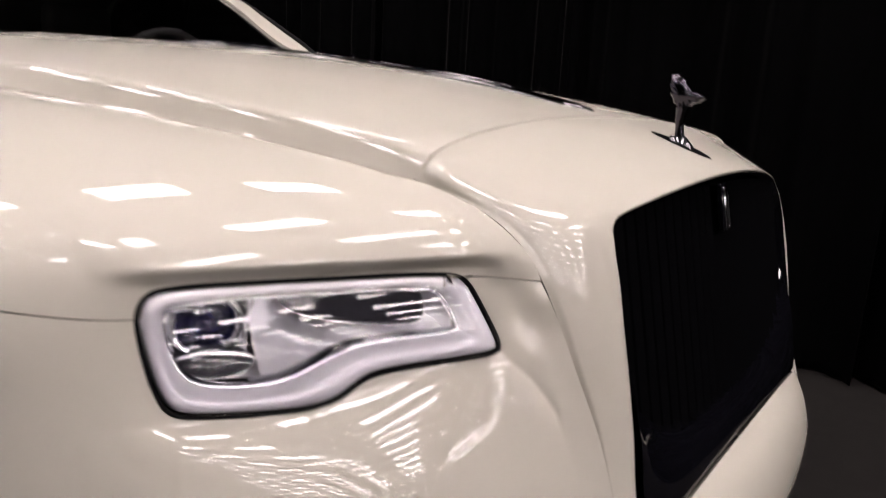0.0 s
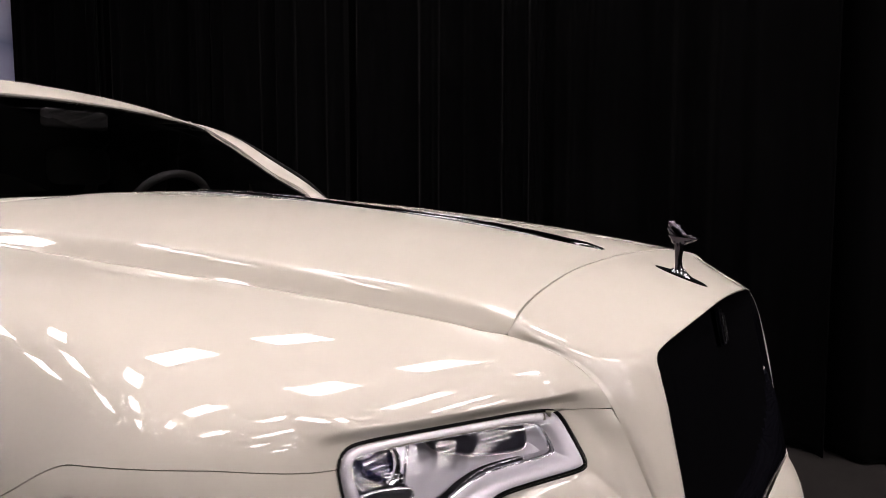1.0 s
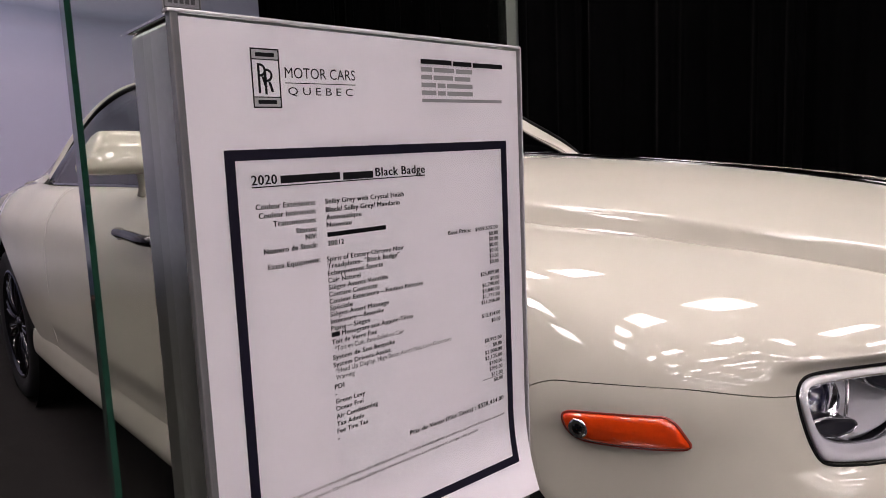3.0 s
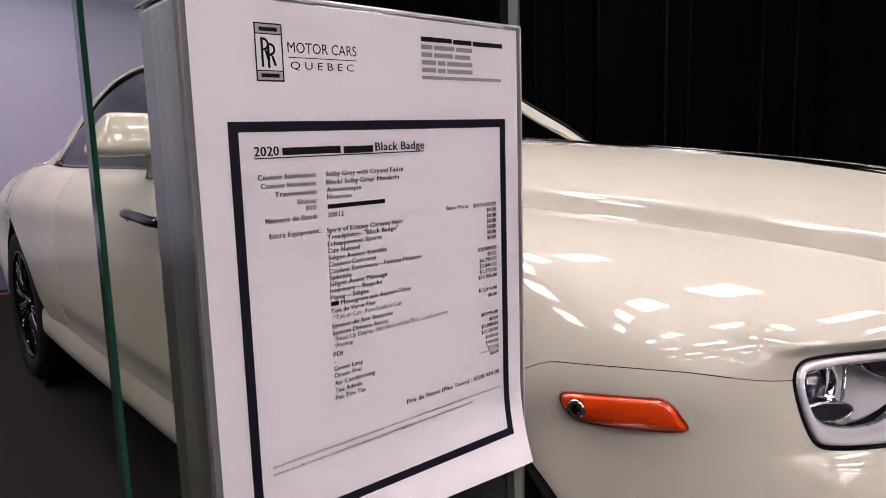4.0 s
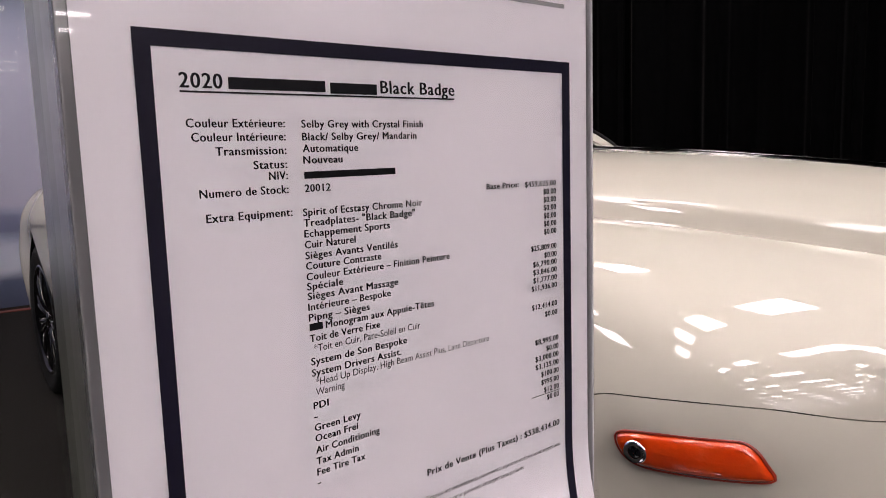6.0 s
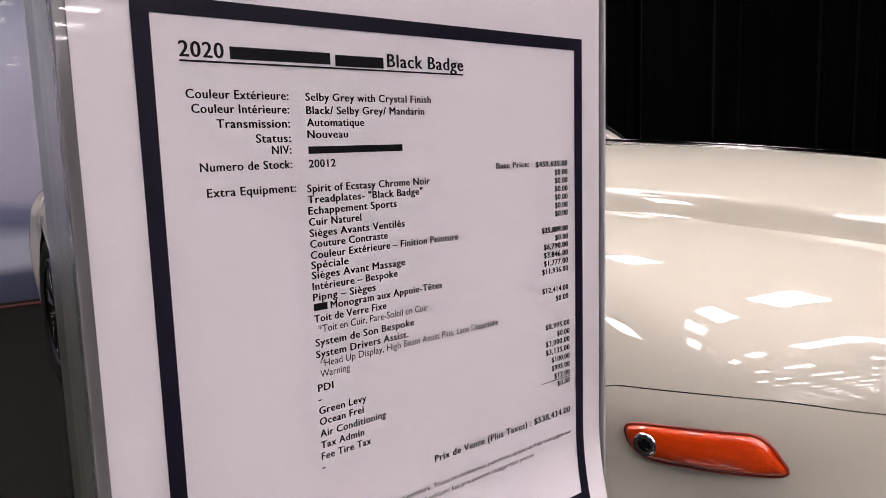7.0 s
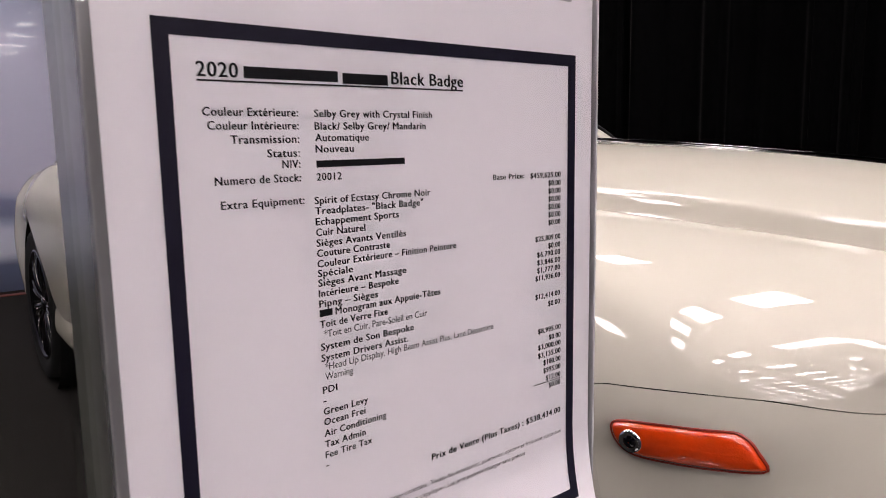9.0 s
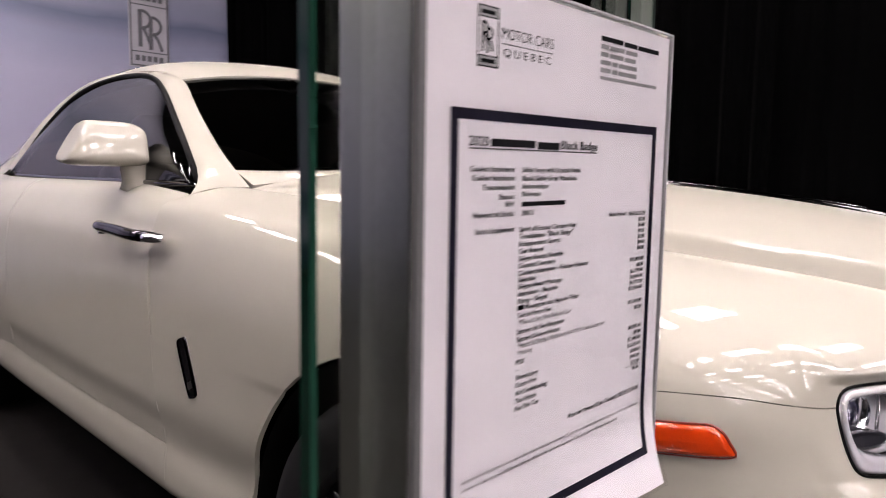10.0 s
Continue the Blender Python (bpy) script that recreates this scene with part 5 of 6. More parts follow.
# ---------------------------------------------------------------- bonnet ornament and centre strip
def ornament():
    """A plain leaning winged shape on a lozenge base: one closed sheet, swept from foot to wing tips."""
    base = np.array((-0.004, 0.0, float(SHELL_TOP_FIT[0]) + 0.002))
    # height, forward lean, half depth, half width of the swept section
    cuts = ((0.000, 0.002, 0.0110, 0.0105), (0.006, 0.001, 0.0075, 0.0075), (0.014, 0.000, 0.0066, 0.0066), (0.024, -0.001, 0.0062, 0.0064), (0.036, -0.001, 0.0068, 0.0074),
            (0.046, 0.000, 0.0082, 0.0092), (0.054, 0.001, 0.0096, 0.0110), (0.061, 0.002, 0.0080, 0.0100), (0.066, 0.002, 0.0030, 0.0040))
    bm = bmesh.new()
    rings = []
    for z, x, a, b in cuts:
        ring = []
        for k in range(36):
            q = 2 * math.pi * k / 36
            pleat = 1 + 0.10 * math.sin(9 * q) * min(1.0, max(0.0, (z - 0.036) / 0.02))
            notch = 1 - 0.45 * max(0.0, math.cos(q + math.pi)) ** 4 * min(1.0, max(0.0, (z - 0.045) / 0.03))
            ring.append(bm.verts.new(base + (x + a * math.cos(q) * pleat * notch, b * math.sin(q) * pleat, z)))
        rings.append(ring)
    for A, B in zip(rings, rings[1:]):
        for k in range(36):
            bm.faces.new((A[k], A[(k + 1) % 36], B[(k + 1) % 36], B[k])).smooth = True
    bm.faces.new(rings[0][::-1])
    bm.faces.new(rings[-1])
    bmesh.ops.recalc_face_normals(bm, faces=bm.faces[:])
    figure = part("bonnet_ornament", bm, HANDLE_DARK, car, "dark chrome winged bonnet ornament", smooth=True)
    side_view = rounded([(-0.007, 0.050), (-0.016, 0.064), (-0.0205, 0.082), (-0.0195, 0.098), (-0.010, 0.098), (-0.002, 0.093), (0.006, 0.086), (0.010, 0.078), (0.018, 0.0725), (0.030, 0.070), (0.033, 0.064), (0.024, 0.059), (0.012, 0.055), (0.003, 0.049)], 72)
    middle = np.array((0.000, 0.068))
    fan = bmesh.new()
    layers = []
    for grow, y in ((0.03, -0.0155), (0.45, -0.0150), (0.80, -0.0125), (0.97, -0.0075), (1.0, 0.0), (0.97, 0.0075), (0.80, 0.0125), (0.45, 0.0150), (0.03, 0.0155)):
        ring = []
        for k, (a, b) in enumerate(side_view):
            ripple = 1 + 0.07 * math.sin(k * 1.05) * (1 if 0.4 < grow < 1 else 0)
            a2, b2 = middle + (np.array((a, b)) - middle) * grow * ripple
            ring.append(fan.verts.new(base + (a2, y * (1.0 if b2 > 0.062 else 0.75), b2)))
        layers.append(ring)
    for A, B in zip(layers, layers[1:]):
        for k in range(72):
            fan.faces.new((A[k], A[(k + 1) % 72], B[(k + 1) % 72], B[k])).smooth = True
    fan.faces.new(layers[0])
    fan.faces.new(layers[-1][::-1])
    bmesh.ops.recalc_face_normals(fan, faces=fan.faces[:])
    part("ornament_fan", fan, HANDLE_DARK, figure, "rippled dark chrome wing shape", smooth=True)
    q = np.linspace(0, 2 * math.pi, 40, endpoint=False)
    oval = np.stack([0.047 * np.cos(q) * (1 - 0.15 * np.abs(np.sin(q))), 0.021 * np.sin(q)], 1)

    def at(a, b, d):
        a, b, d = float(a), float(b), float(d)
        return Vector((a, b, SHELL_TOP_FIT[0] + SHELL_TOP_FIT[1] * a + SHELL_TOP_FIT[2] * a * a + d))
    plate = band(oval, oval * 0.02, at, [(0, -0.006), (0.02, 0.0012), (0.12, 0.0016), (1, 0.0012)])
    part("ornament_plate", plate, GRILLE_BLACK, car, "black lozenge base plate", smooth=True)
    ring = np.stack([0.019 * np.cos(q), 0.0125 * np.sin(q)], 1)
    part("ornament_collar", band(ring, ring * 0.4, at, [(0, 0.0), (0.15, 0.006), (0.6, 0.009), (1, 0.013)]), DARK_CHROME, car, "polished collar", smooth=True)


def bonnet_strip():
    def top(x):
        xs = np.array([p[0][0] for p in BONNET])
        zs = np.array([p[0][2] for p in BONNET])
        return natural(zs[:, None], -xs, np.array([-x]))[0][0]
    xs = np.linspace(-0.145, -1.375, 70)
    bm = bmesh.new()
    prof = ((-0.017, -0.002), (-0.0165, 0.0030), (-0.013, 0.0050), (-0.007, 0.0072), (0.0, 0.0080), (0.007, 0.0072), (0.013, 0.0050), (0.0165, 0.0030), (0.017, -0.002))
    V = []
    for x in xs:
        end = min(1.0, 0.30 + 18 * min(abs(x + 0.143), abs(x + 1.378)))
        V.append([bm.verts.new((x, y * end, top(x) + d * (0.4 + 0.6 * end))) for y, d in prof])
    for a, b in zip(V, V[1:]):
        for k in range(len(prof) - 1):
            bm.faces.new((a[k], a[k + 1], b[k + 1], b[k])).smooth = True
    for row in (V[0], V[-1]):
        bm.faces.new(row)
    strip = part("bonnet_strip", bm, STRIP, car, "polished black chrome centre strip on the bonnet", smooth=True)
    core = [(x, 0.0, top(x) + 0.0074) for x in np.linspace(-0.30, -1.36, 60)]
    part("strip_core", tube(core, 0.0014, 8), DARK_CHROME, strip, "thin bright core line", smooth=True)


# ---------------------------------------------------------------- mirror, handle, vent, cabin
def door_mirror(side):
    m = new("door_mirror")
    m.parent = doors[side]
    m["label"] = "painted door mirror on a short stalk" if side == 1 else "painted door mirror folded against the window"
    rows = []
    # domed front that leans back, round shoulder, open rear: depth, size, lean
    for x, k, lean in ((-1.803, 0.02, 0.42), (-1.804, 0.22, 0.42), (-1.807, 0.45, 0.42), (-1.813, 0.66, 0.40), (-1.825, 0.86, 0.30), (-1.855, 1.0, 0.10), (-1.90, 1.0, 0.0), (-1.935, 0.95, 0.0)):
        ring = []
        for q in np.linspace(0, 2 * math.pi, 33):
            c, s = math.cos(q), math.sin(q)
            e = 0.55
            yy = -0.925 + 0.106 * k * math.copysign(abs(c) ** e, c)
            zz = 1.157 + 0.062 * k * math.copysign(abs(s) ** e, s)
            foot = 1.157 - 0.062 * k * 0.88
            out = min(max((-0.968 - yy) / 0.065, 0.0), 1.0)
            if s > 0:
                zz = foot + (zz - foot) * (1 - 0.86 * out**1.25)
            else:
                zz = foot - (foot - zz) * 0.35
            ring.append((x - lean * (zz - 1.150) + 0.10 * lean * (yy + 0.925), yy, zz))
        rows.append(ring)
    fold = 0.0 if side == 1 else radians(70)

    def swing(P):
        P = np.array(P, float)
        d = P[..., :2] - (-1.90, -0.84)
        back = 0.0 if side == 1 else 0.16
        P[..., 0], P[..., 1] = -1.90 - back + d[..., 0] * math.cos(fold) + d[..., 1] * math.sin(fold), -0.84 - d[..., 0] * math.sin(fold) + d[..., 1] * math.cos(fold)
        return P
    G = sided(swing(surface(rows, 36, 64, 0)), side)
    bm = bmesh.new()
    V = [[bm.verts.new(p) for p in row[:-1]] for row in G]
    n = len(V[0])
    for a, b in zip(V, V[1:]):
        for k in range(n):
            bm.faces.new((a[k], a[(k + 1) % n], b[(k + 1) % n], b[k])).smooth = True
    bm.faces.new(V[0]).smooth = True
    bmesh.ops.recalc_face_normals(bm, faces=bm.faces[:])
    part("mirror_shell", bm, PAINT, m, smooth=True)
    glassy = bmesh.new()
    glassy.faces.new([glassy.verts.new((p[0] - 0.001, p[1], p[2])) for p in G[-1][:-1]])
    part("mirror_glass", glassy, CHROME, m, "mirror glass")
    stalk = curve([(-1.872, -0.852, 1.115), (-1.872, -0.850, 1.085), (-1.872, -0.848, 1.055), (-1.875, -0.852, 1.030)], 14)
    part("mirror_stalk", tube(sided(stalk - (0.0 if side == 1 else 0.16, 0, 0), side), np.interp(np.linspace(0, 1, 14), [0, 0.5, 1], [0.034, 0.033, 0.036]), 16, up=(1, 0, 0)), PAINT, m, smooth=True)


def door_handle(side):
    h = new("door_handle")
    h.parent = doors[side]
    h["label"] = "dark chrome door handle"
    bar = curve([(-1.465, -0.962, 0.940), (-1.50, -0.981, 0.941), (-1.60, -0.988, 0.944), (-1.70, -0.984, 0.947), (-1.80, -0.972, 0.949), (-1.825, -0.956, 0.950)], 26)
    part("grip", tube(sided(bar, side), np.interp(np.linspace(0, 1, 26), [0, 0.08, 0.5, 0.92, 1], [0.011, 0.016, 0.0165, 0.014, 0.010]), 12, flat=0.85), HANDLE_DARK, h, smooth=True)
    cap = curve([(-1.452, -0.955, 0.938), (-1.462, -0.976, 0.939), (-1.482, -0.983, 0.940)], 8)
    part("grip_end", tube(sided(cap, side), 0.0145, 12, flat=0.8), CHROME, h, "bright chrome end cap", smooth=True)
    for x in (-1.65, -1.80):
        part("handle_mount", tube(sided(np.array([(x, -0.94, 0.930), (x, -0.972, 0.934)]), side), 0.008, 10, up=(0, 0, 1)), CHROME, h, smooth=True)


def side_vent(side):
    v = new("side_vent")
    v.parent = car
    v["label"] = "narrow black side vent with chrome frame"
    a, b = Vector((-1.352, -0.9665, 0.725)), Vector((-1.300, -0.9665, 0.615))
    ax = (b - a).normalized()
    across = Vector((ax.z, 0, -ax.x))

    def at(p, q, d):
        p, q, d = float(p), float(q), float(d)
        w = a + ax * (p + (b - a).length / 2) + across * q
        return Vector((w.x, (w.y - d) * side, w.z))
    o = rounded([(-0.061, -0.017), (-0.064, -0.006), (-0.064, 0.006), (-0.061, 0.017), (0.061, 0.017), (0.064, 0.006), (0.064, -0.006), (0.061, -0.017)], 80)
    part("vent_frame", band(grown(o, 0.003), o, at, [(0, -0.004), (0.3, 0.004), (1, 0.001)]), HANDLE_DARK, v, smooth=True)
    part("vent_mesh", filled(o, at, 0.0012), BLACK_GLOSS, v)
    part("vent_badge", outline_slab([(0.030, -0.012), (0.030, 0.012), (0.046, 0.012), (0.046, -0.012)], at, -0.001, 0.003), CHROME, v)


def cabin():
    part("dashboard", box(-1.98, -1.60, -0.66, 0.66, 0.86, 1.05, 0.05), LEATHER, car, "dark leather dashboard")
    q = np.linspace(0, 2 * math.pi, 40, endpoint=False)
    ring = np.stack([-2.03 + 0.07 * np.sin(q), 0.38 + 0.185 * np.cos(q), 1.02 + 0.165 * np.sin(q)], 1)
    part("steering_wheel", tube(ring, 0.016, 10, closed=True, up=(1, 0, 0.3)), LEATHER_GREY, car, "leather steering wheel rim", smooth=True)
    for y in (-0.40, 0.40):
        seat = new("front_seat")
        seat.parent = car
        part("backrest", box(-2.78, -2.60, y - 0.25, y + 0.25, 0.55, 1.12, 0.06), LEATHER, seat, smooth=True)
        part("headrest", box(-2.74, -2.63, y - 0.13, y + 0.13, 1.15, 1.31, 0.045), LEATHER_GREY, seat, "grey leather headrest", smooth=True)
    part("inner_mirror", box(-1.99, -1.96, -0.11, 0.11, 1.325, 1.385, 0.012), LEATHER_GREY, car, "inner rear-view mirror", smooth=True)
    lining = surface(both_ways(ROOF[:6]), 30, 30, 2) * (1, 0.97, 1) - (0, 0, 0.045)
    part("headliner", skin(lining, (0, 0, -1), 0, 0), LEATHER, car, "dark roof lining", smooth=True)
    part("cabin_floor", box(-3.2, -1.5, -0.82, 0.82, 0.90, 0.905), LEATHER, car)
    part("rear_shelf", box(-3.75, -3.15, -0.7, 0.7, 0.90, 1.02, 0.03), LEATHER, car)


grille()
ornament()
bonnet_strip()
cabin()
for side, _ in SIDES:
    headlight(side)
    side_marker(side)
    door_mirror(side)
    door_handle(side)
    side_vent(side)

# ---------------------------------------------------------------- price sign on a glass stand
PX = -0.131            # face of the sheet
PY0, PY1, PZ0, PZ1 = -1.420, -1.2115, 0.893, 1.1725


def curl(y, z):
    """The foot of the sheet lifts off its case, most at one corner."""
    k = min(max((y + 1.36) / 0.14, 0.0), 1.0)
    return 0.011 * (max(0.0, 0.95 - z) / 0.057) ** 2 * (0.25 + 0.75 * k)


def sheet_grid(x, y0, y1, z0, z1, n=14, thick=0.0004):
    bm = bmesh.new()
    ys, zs = np.linspace(y0, y1, n), np.linspace(z0, z1, 3 * n)
    F = [[bm.verts.new((x + curl(y, z), y, z)) for y in ys] for z in zs]
    for a, b in zip(F, F[1:]):
        for k in range(n - 1):
            bm.faces.new((a[k], a[k + 1], b[k + 1], b[k])).smooth = True
    return bm


def build_stand():
    stand = new("sign_stand")
    tagged(stand, "floor-standing glass panel stand with a brushed steel case", "sign stand")
    part("glass_panel", box(-0.170, -0.160, -1.4515, -1.1785, 0.02, 1.52), PANEL_GLASS, stand, "clear tall glass panel")
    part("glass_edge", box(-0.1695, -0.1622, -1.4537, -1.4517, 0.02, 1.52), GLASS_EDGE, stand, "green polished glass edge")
    # same glass as the green edge; the paler colour stands in for light
    part("glass_edge", box(-0.1702, -0.1622, -1.1783, -1.1763, 0.02, 1.52), EDGE_LIT, stand, "polished glass edge, coloured pale as if lit")
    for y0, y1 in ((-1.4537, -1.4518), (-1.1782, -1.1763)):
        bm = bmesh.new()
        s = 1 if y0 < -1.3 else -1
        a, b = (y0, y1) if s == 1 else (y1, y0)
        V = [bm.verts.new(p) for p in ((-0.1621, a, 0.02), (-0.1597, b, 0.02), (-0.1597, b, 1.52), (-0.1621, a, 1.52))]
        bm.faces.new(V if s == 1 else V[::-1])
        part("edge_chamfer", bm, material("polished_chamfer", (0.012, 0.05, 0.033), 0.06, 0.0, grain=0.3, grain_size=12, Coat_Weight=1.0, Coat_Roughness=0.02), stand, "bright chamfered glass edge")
    part("steel_case", box(-0.187, -0.1365, -1.4205, -1.215, PZ0 + 0.012, 1.1715, 0.0022), STEEL, stand, "brushed steel case behind the sheet", smooth=False)
    part("case_cap", box(-0.1885, -0.1375, -1.4215, -1.214, 1.1722, 1.1740, 0.0008), CHROME, stand, "bright folded top edge")
    part("base_plate", box(-0.32, 0.0, -1.50, -1.13, 0.0, 0.02, 0.002), STEEL, stand, "brushed steel floor plate")
    return stand


def on_sheet(me, lift):
    for v in me.vertices:
        y, z = v.co.y, v.co.z
        v.co.x = PX + lift + curl(y, z)


def bars(name, rects, mat, sheet, lift=0.00025, label=""):
    bm = bmesh.new()
    for y0, y1, z0, z1 in rects:
        m = max(1, int(abs(y1 - y0) / 0.012))
        k = max(1, int(abs(z1 - z0) / 0.006))
        G = [[bm.verts.new((0, y, z + SLANT * (y - y0))) for y in np.linspace(y0, y1, m + 1)] for z in np.linspace(z0, z1, k + 1)]
        for a, b in zip(G, G[1:]):
            for i in range(m):
                bm.faces.new((a[i], a[i + 1], b[i + 1], b[i]))
    ob = part(name, bm, mat, sheet, label)
    on_sheet(ob.data, lift)
    return ob


def words(text, y, z, width, sheet, height=0.0025, bold=True, right=False, mat=None):
    """A printed line: its left (or right) end y, its baseline z at the left, its width, with the built-in font."""
    cu = bpy.data.curves.new("line", "FONT")
    cu.body, cu.size, cu.resolution_u = text, 1.0, 3
    cu.space_character, cu.space_word = (1.10, 0.90) if bold else (1.0, 1.0)
    tmp = new("line", cu)
    bpy.context.view_layer.update()
    me = bpy.data.meshes.new_from_object(tmp.evaluated_get(bpy.context.evaluated_depsgraph_get()))
    bpy.data.objects.remove(tmp)
    bpy.data.curves.remove(cu)
    co = np.empty(len(me.vertices) * 3)
    me.vertices.foreach_get("co", co)
    co = co.reshape(-1, 3)
    x0, x1 = co[:, 0].min(), co[:, 0].max()
    sx = width / max(x1 - x0, 1e-6)
    sz = height / 0.70
    # bold strokes: the same glyphs laid down again a little to the side, each pass a hair higher
    bm = bmesh.new()
    for n, (a, b) in enumerate(((0, 0), (0.024, 0.006), (0.048, 0), (0.024, -0.008)) if bold else ((0, 0),)):
        out = np.zeros_like(co)
        out[:, 1] = (y - width if right else y) + (co[:, 0] - x0 + a - 0.024 * bold) * sx
        out[:, 2] = z + (co[:, 1] + b) * sz + SLANT * (co[:, 0] - x0) * sx
        out[:, 0] = [PX + 0.00025 + 0.00003 * n + curl(p, q) for p, q in out[:, 1:]]
        me.vertices.foreach_set("co", out.ravel())
        bm.from_mesh(me)
    bm.to_mesh(me)
    bm.free()
    me.update()
    me.materials.clear()
    me.materials.append(mat or INK)
    ob = new("printed_line", me)
    ob.parent = sheet
    return ob


SLANT = 0.0115         # the print runs up a little towards the far edge
LEFT = -1.3548
COLUMN = (("Selby Grey with Crystal Finish", 1.0888, 0.0490), ("Black/ Selby Grey/ Mandarin", 1.0847, 0.0459), ("Automatique", 1.0809, 0.0209), ("Nouveau", 1.0772, 0.0145), ("20012", 1.0680, 0.0094),
          ("Spirit of Ecstasy Chrome Noir", 1.0602, 0.0486), ("Treadplates- \"Black Badge\"", 1.0567, 0.0451), ("Echappement Sports", 1.0531, 0.0338), ("Cuir Naturel", 1.0495, 0.0193), ("Sièges Avants Ventilés", 1.0459, 0.0369),
          ("Couture Contraste", 1.0424, 0.0296), ("Couleur Extérieure – Finition Peinture", 1.0388, 0.0609), ("Spéciale", 1.0355, 0.0136), ("Sièges Avant Massage", 1.0322, 0.0365), ("Intérieure – Bespoke", 1.0286, 0.0330),
          ("Pipng – Sièges", 1.0250, 0.0238), ("Toit de Verre Fixe", 1.0179, 0.0278), ("System de Son Bespoke", 1.0099, 0.0394), ("System Drivers Assist.", 1.0060, 0.0367), ("PDI", 0.9946, 0.0056), ("-", 0.9909, 0.0011),
          ("Green Levy", 0.9869, 0.0181), ("Ocean Frei", 0.9831, 0.0168), ("Air Conditioning", 0.9790, 0.0258), ("Tax Admin", 0.9750, 0.0166), ("Fee Tire Tax", 0.9711, 0.0192), ("-", 0.9674, 0.0011))
NAMES = (("Couleur Extérieure:", 1.0885, 0.0311), ("Couleur Intérieure:", 1.0844, 0.0298), ("Transmission:", 1.0802, 0.0229), ("Status:", 1.0759, 0.0112), ("NIV:", 1.0724, 0.0063), ("Numero de Stock:", 1.0677, 0.0286), ("Extra Equipment:", 1.0603, 0.0280))
PRICES = ("$459,625.00", "$0.00", "$0.00", "$0.00", "$0.00", "$0.00", "$0.00", "", "$25,809.00", "$0.00", "$6,790.00", "$3,846.00", "$1,777.00", "$11,936.00", "", "$12,414.00", "$0.00", "", "", "$8,995.00", "$0.00", "$3,000.00", "$3,135.00", "$100.00", "$995.00", "$12.00", "$0.00")


def build_sheet():
    sheet = new("price_sheet")
    tagged(sheet, "white printed price sheet in a clear acrylic sleeve", "price sign")
    part("paper", sheet_grid(PX, PY0 + 0.001, PY1 - 0.001, PZ0, PZ1 - 0.001), PAPER, sheet, "white paper with black print", smooth=True)
    b = 0.0049
    y0, y1, z0, z1 = -1.4038, -1.2238, 0.9120, 1.1158
    lift = SLANT * (y1 - b - y0)
    bars("printed_border", ((y0, y1, z1 - b, z1), (y0, y1, z0, z0 + b), (y0, y0 + b, z0 + b, z1 - b), (y1 - b, y1, z0 + b + lift, z1 - b + lift)), material("blue_black_ink", (0.007, 0.006, 0.018), 0.55, grain=0.2, Specular_IOR_Level=0.2), sheet, label="thick black printed border")
    words("2020", -1.3917, 1.0999, 0.0126, sheet, 0.0044)
    bars("printed_bar", ((-1.3772, -1.3443, 1.1000, 1.1036), (-1.3425, -1.3241, 1.1000, 1.1036)), INK, sheet, label="black bar of print")
    words("Black Badge", -1.3225, 1.1009, 0.0332, sheet, 0.0044)
    bars("underline", ((-1.3918, -1.2893, 1.0985, 1.09905),), INK, sheet)
    for text, z, w in COLUMN:
        words(text, -1.3537 if z > 1.065 else LEFT, z, w, sheet)
    bars("printed_bar", ((-1.3537, -1.3176, 1.0723, 1.0746),), INK, sheet)
    bars("printed_bar", ((LEFT, LEFT + 0.0050, 1.0217, 1.0241),), INK, sheet)
    words("Monogram aux Appuie-Têtes", LEFT + 0.0062, 1.0217, 0.0464, sheet)
    words("*Toit en Cuir, Pare-Soleil en Cuir", LEFT + 0.0013, 1.0143, 0.0446, sheet, bold=False)
    words("*Head Up Display, High Beam Assist Plus, Lane Departure", LEFT + 0.0012, 1.0027, 0.0792, sheet, bold=False)
    words("Warning", LEFT + 0.0011, 0.9992, 0.0112, sheet, bold=False)
    for text, z, w in NAMES:
        words(text, (-1.3596 if z > 1.065 else -1.3587), z, w, sheet, 0.0026, right=True)
    wide = {5: 0.0077, 6: 0.0096, 7: 0.0112, 9: 0.0147, 10: 0.0158, 11: 0.0189}
    for k, text in enumerate(PRICES):
        if text:
            words(text, -1.2333 + 0.0006 * (k > 18), np.interp(k, (0, 6, 8, 13, 15, 19, 26), (1.0651, 1.0444, 1.0377, 1.0203, 1.0121, 0.9964, 0.9704)), wide[len(text)], sheet, 0.0023, right=True)
    words("Base Price:", -1.2738, 1.0652, 0.0178, sheet, 0.0023)
    bars("underline", ((-1.2501, -1.2316, 0.9731, 0.9734),), INK, sheet)
    words("Prix de Vente (Plus Taxes) : $538,434.00", -1.3079, 0.9561, 0.0753, sheet, 0.0027)
    words("Les prix n'incluent pas les taxes applicables sauf si indication contraire. Toutes les évaluations, paiements, options et frais sont sujets aux", -1.3926, 0.9452, 0.1606, sheet, 0.0019, bold=False)
    words("erreurs et à des omissions. Options/charges additionnels peuvent s'appliquer. Les prix peuvent changer sans préavis", -1.3926, 0.9413, 0.1368, sheet, 0.0019, bold=False)
    # letterhead
    words("MOTOR CARS", -1.3712, 1.1484, 0.0392, sheet, 0.0050, bold=False)
    bars("letterhead_rule", ((-1.3713, -1.3322, 1.1460, 1.1464),), INK, sheet)
    words("Q U E B E C", -1.3701, 1.1408, 0.0362, sheet, 0.0036, bold=False)
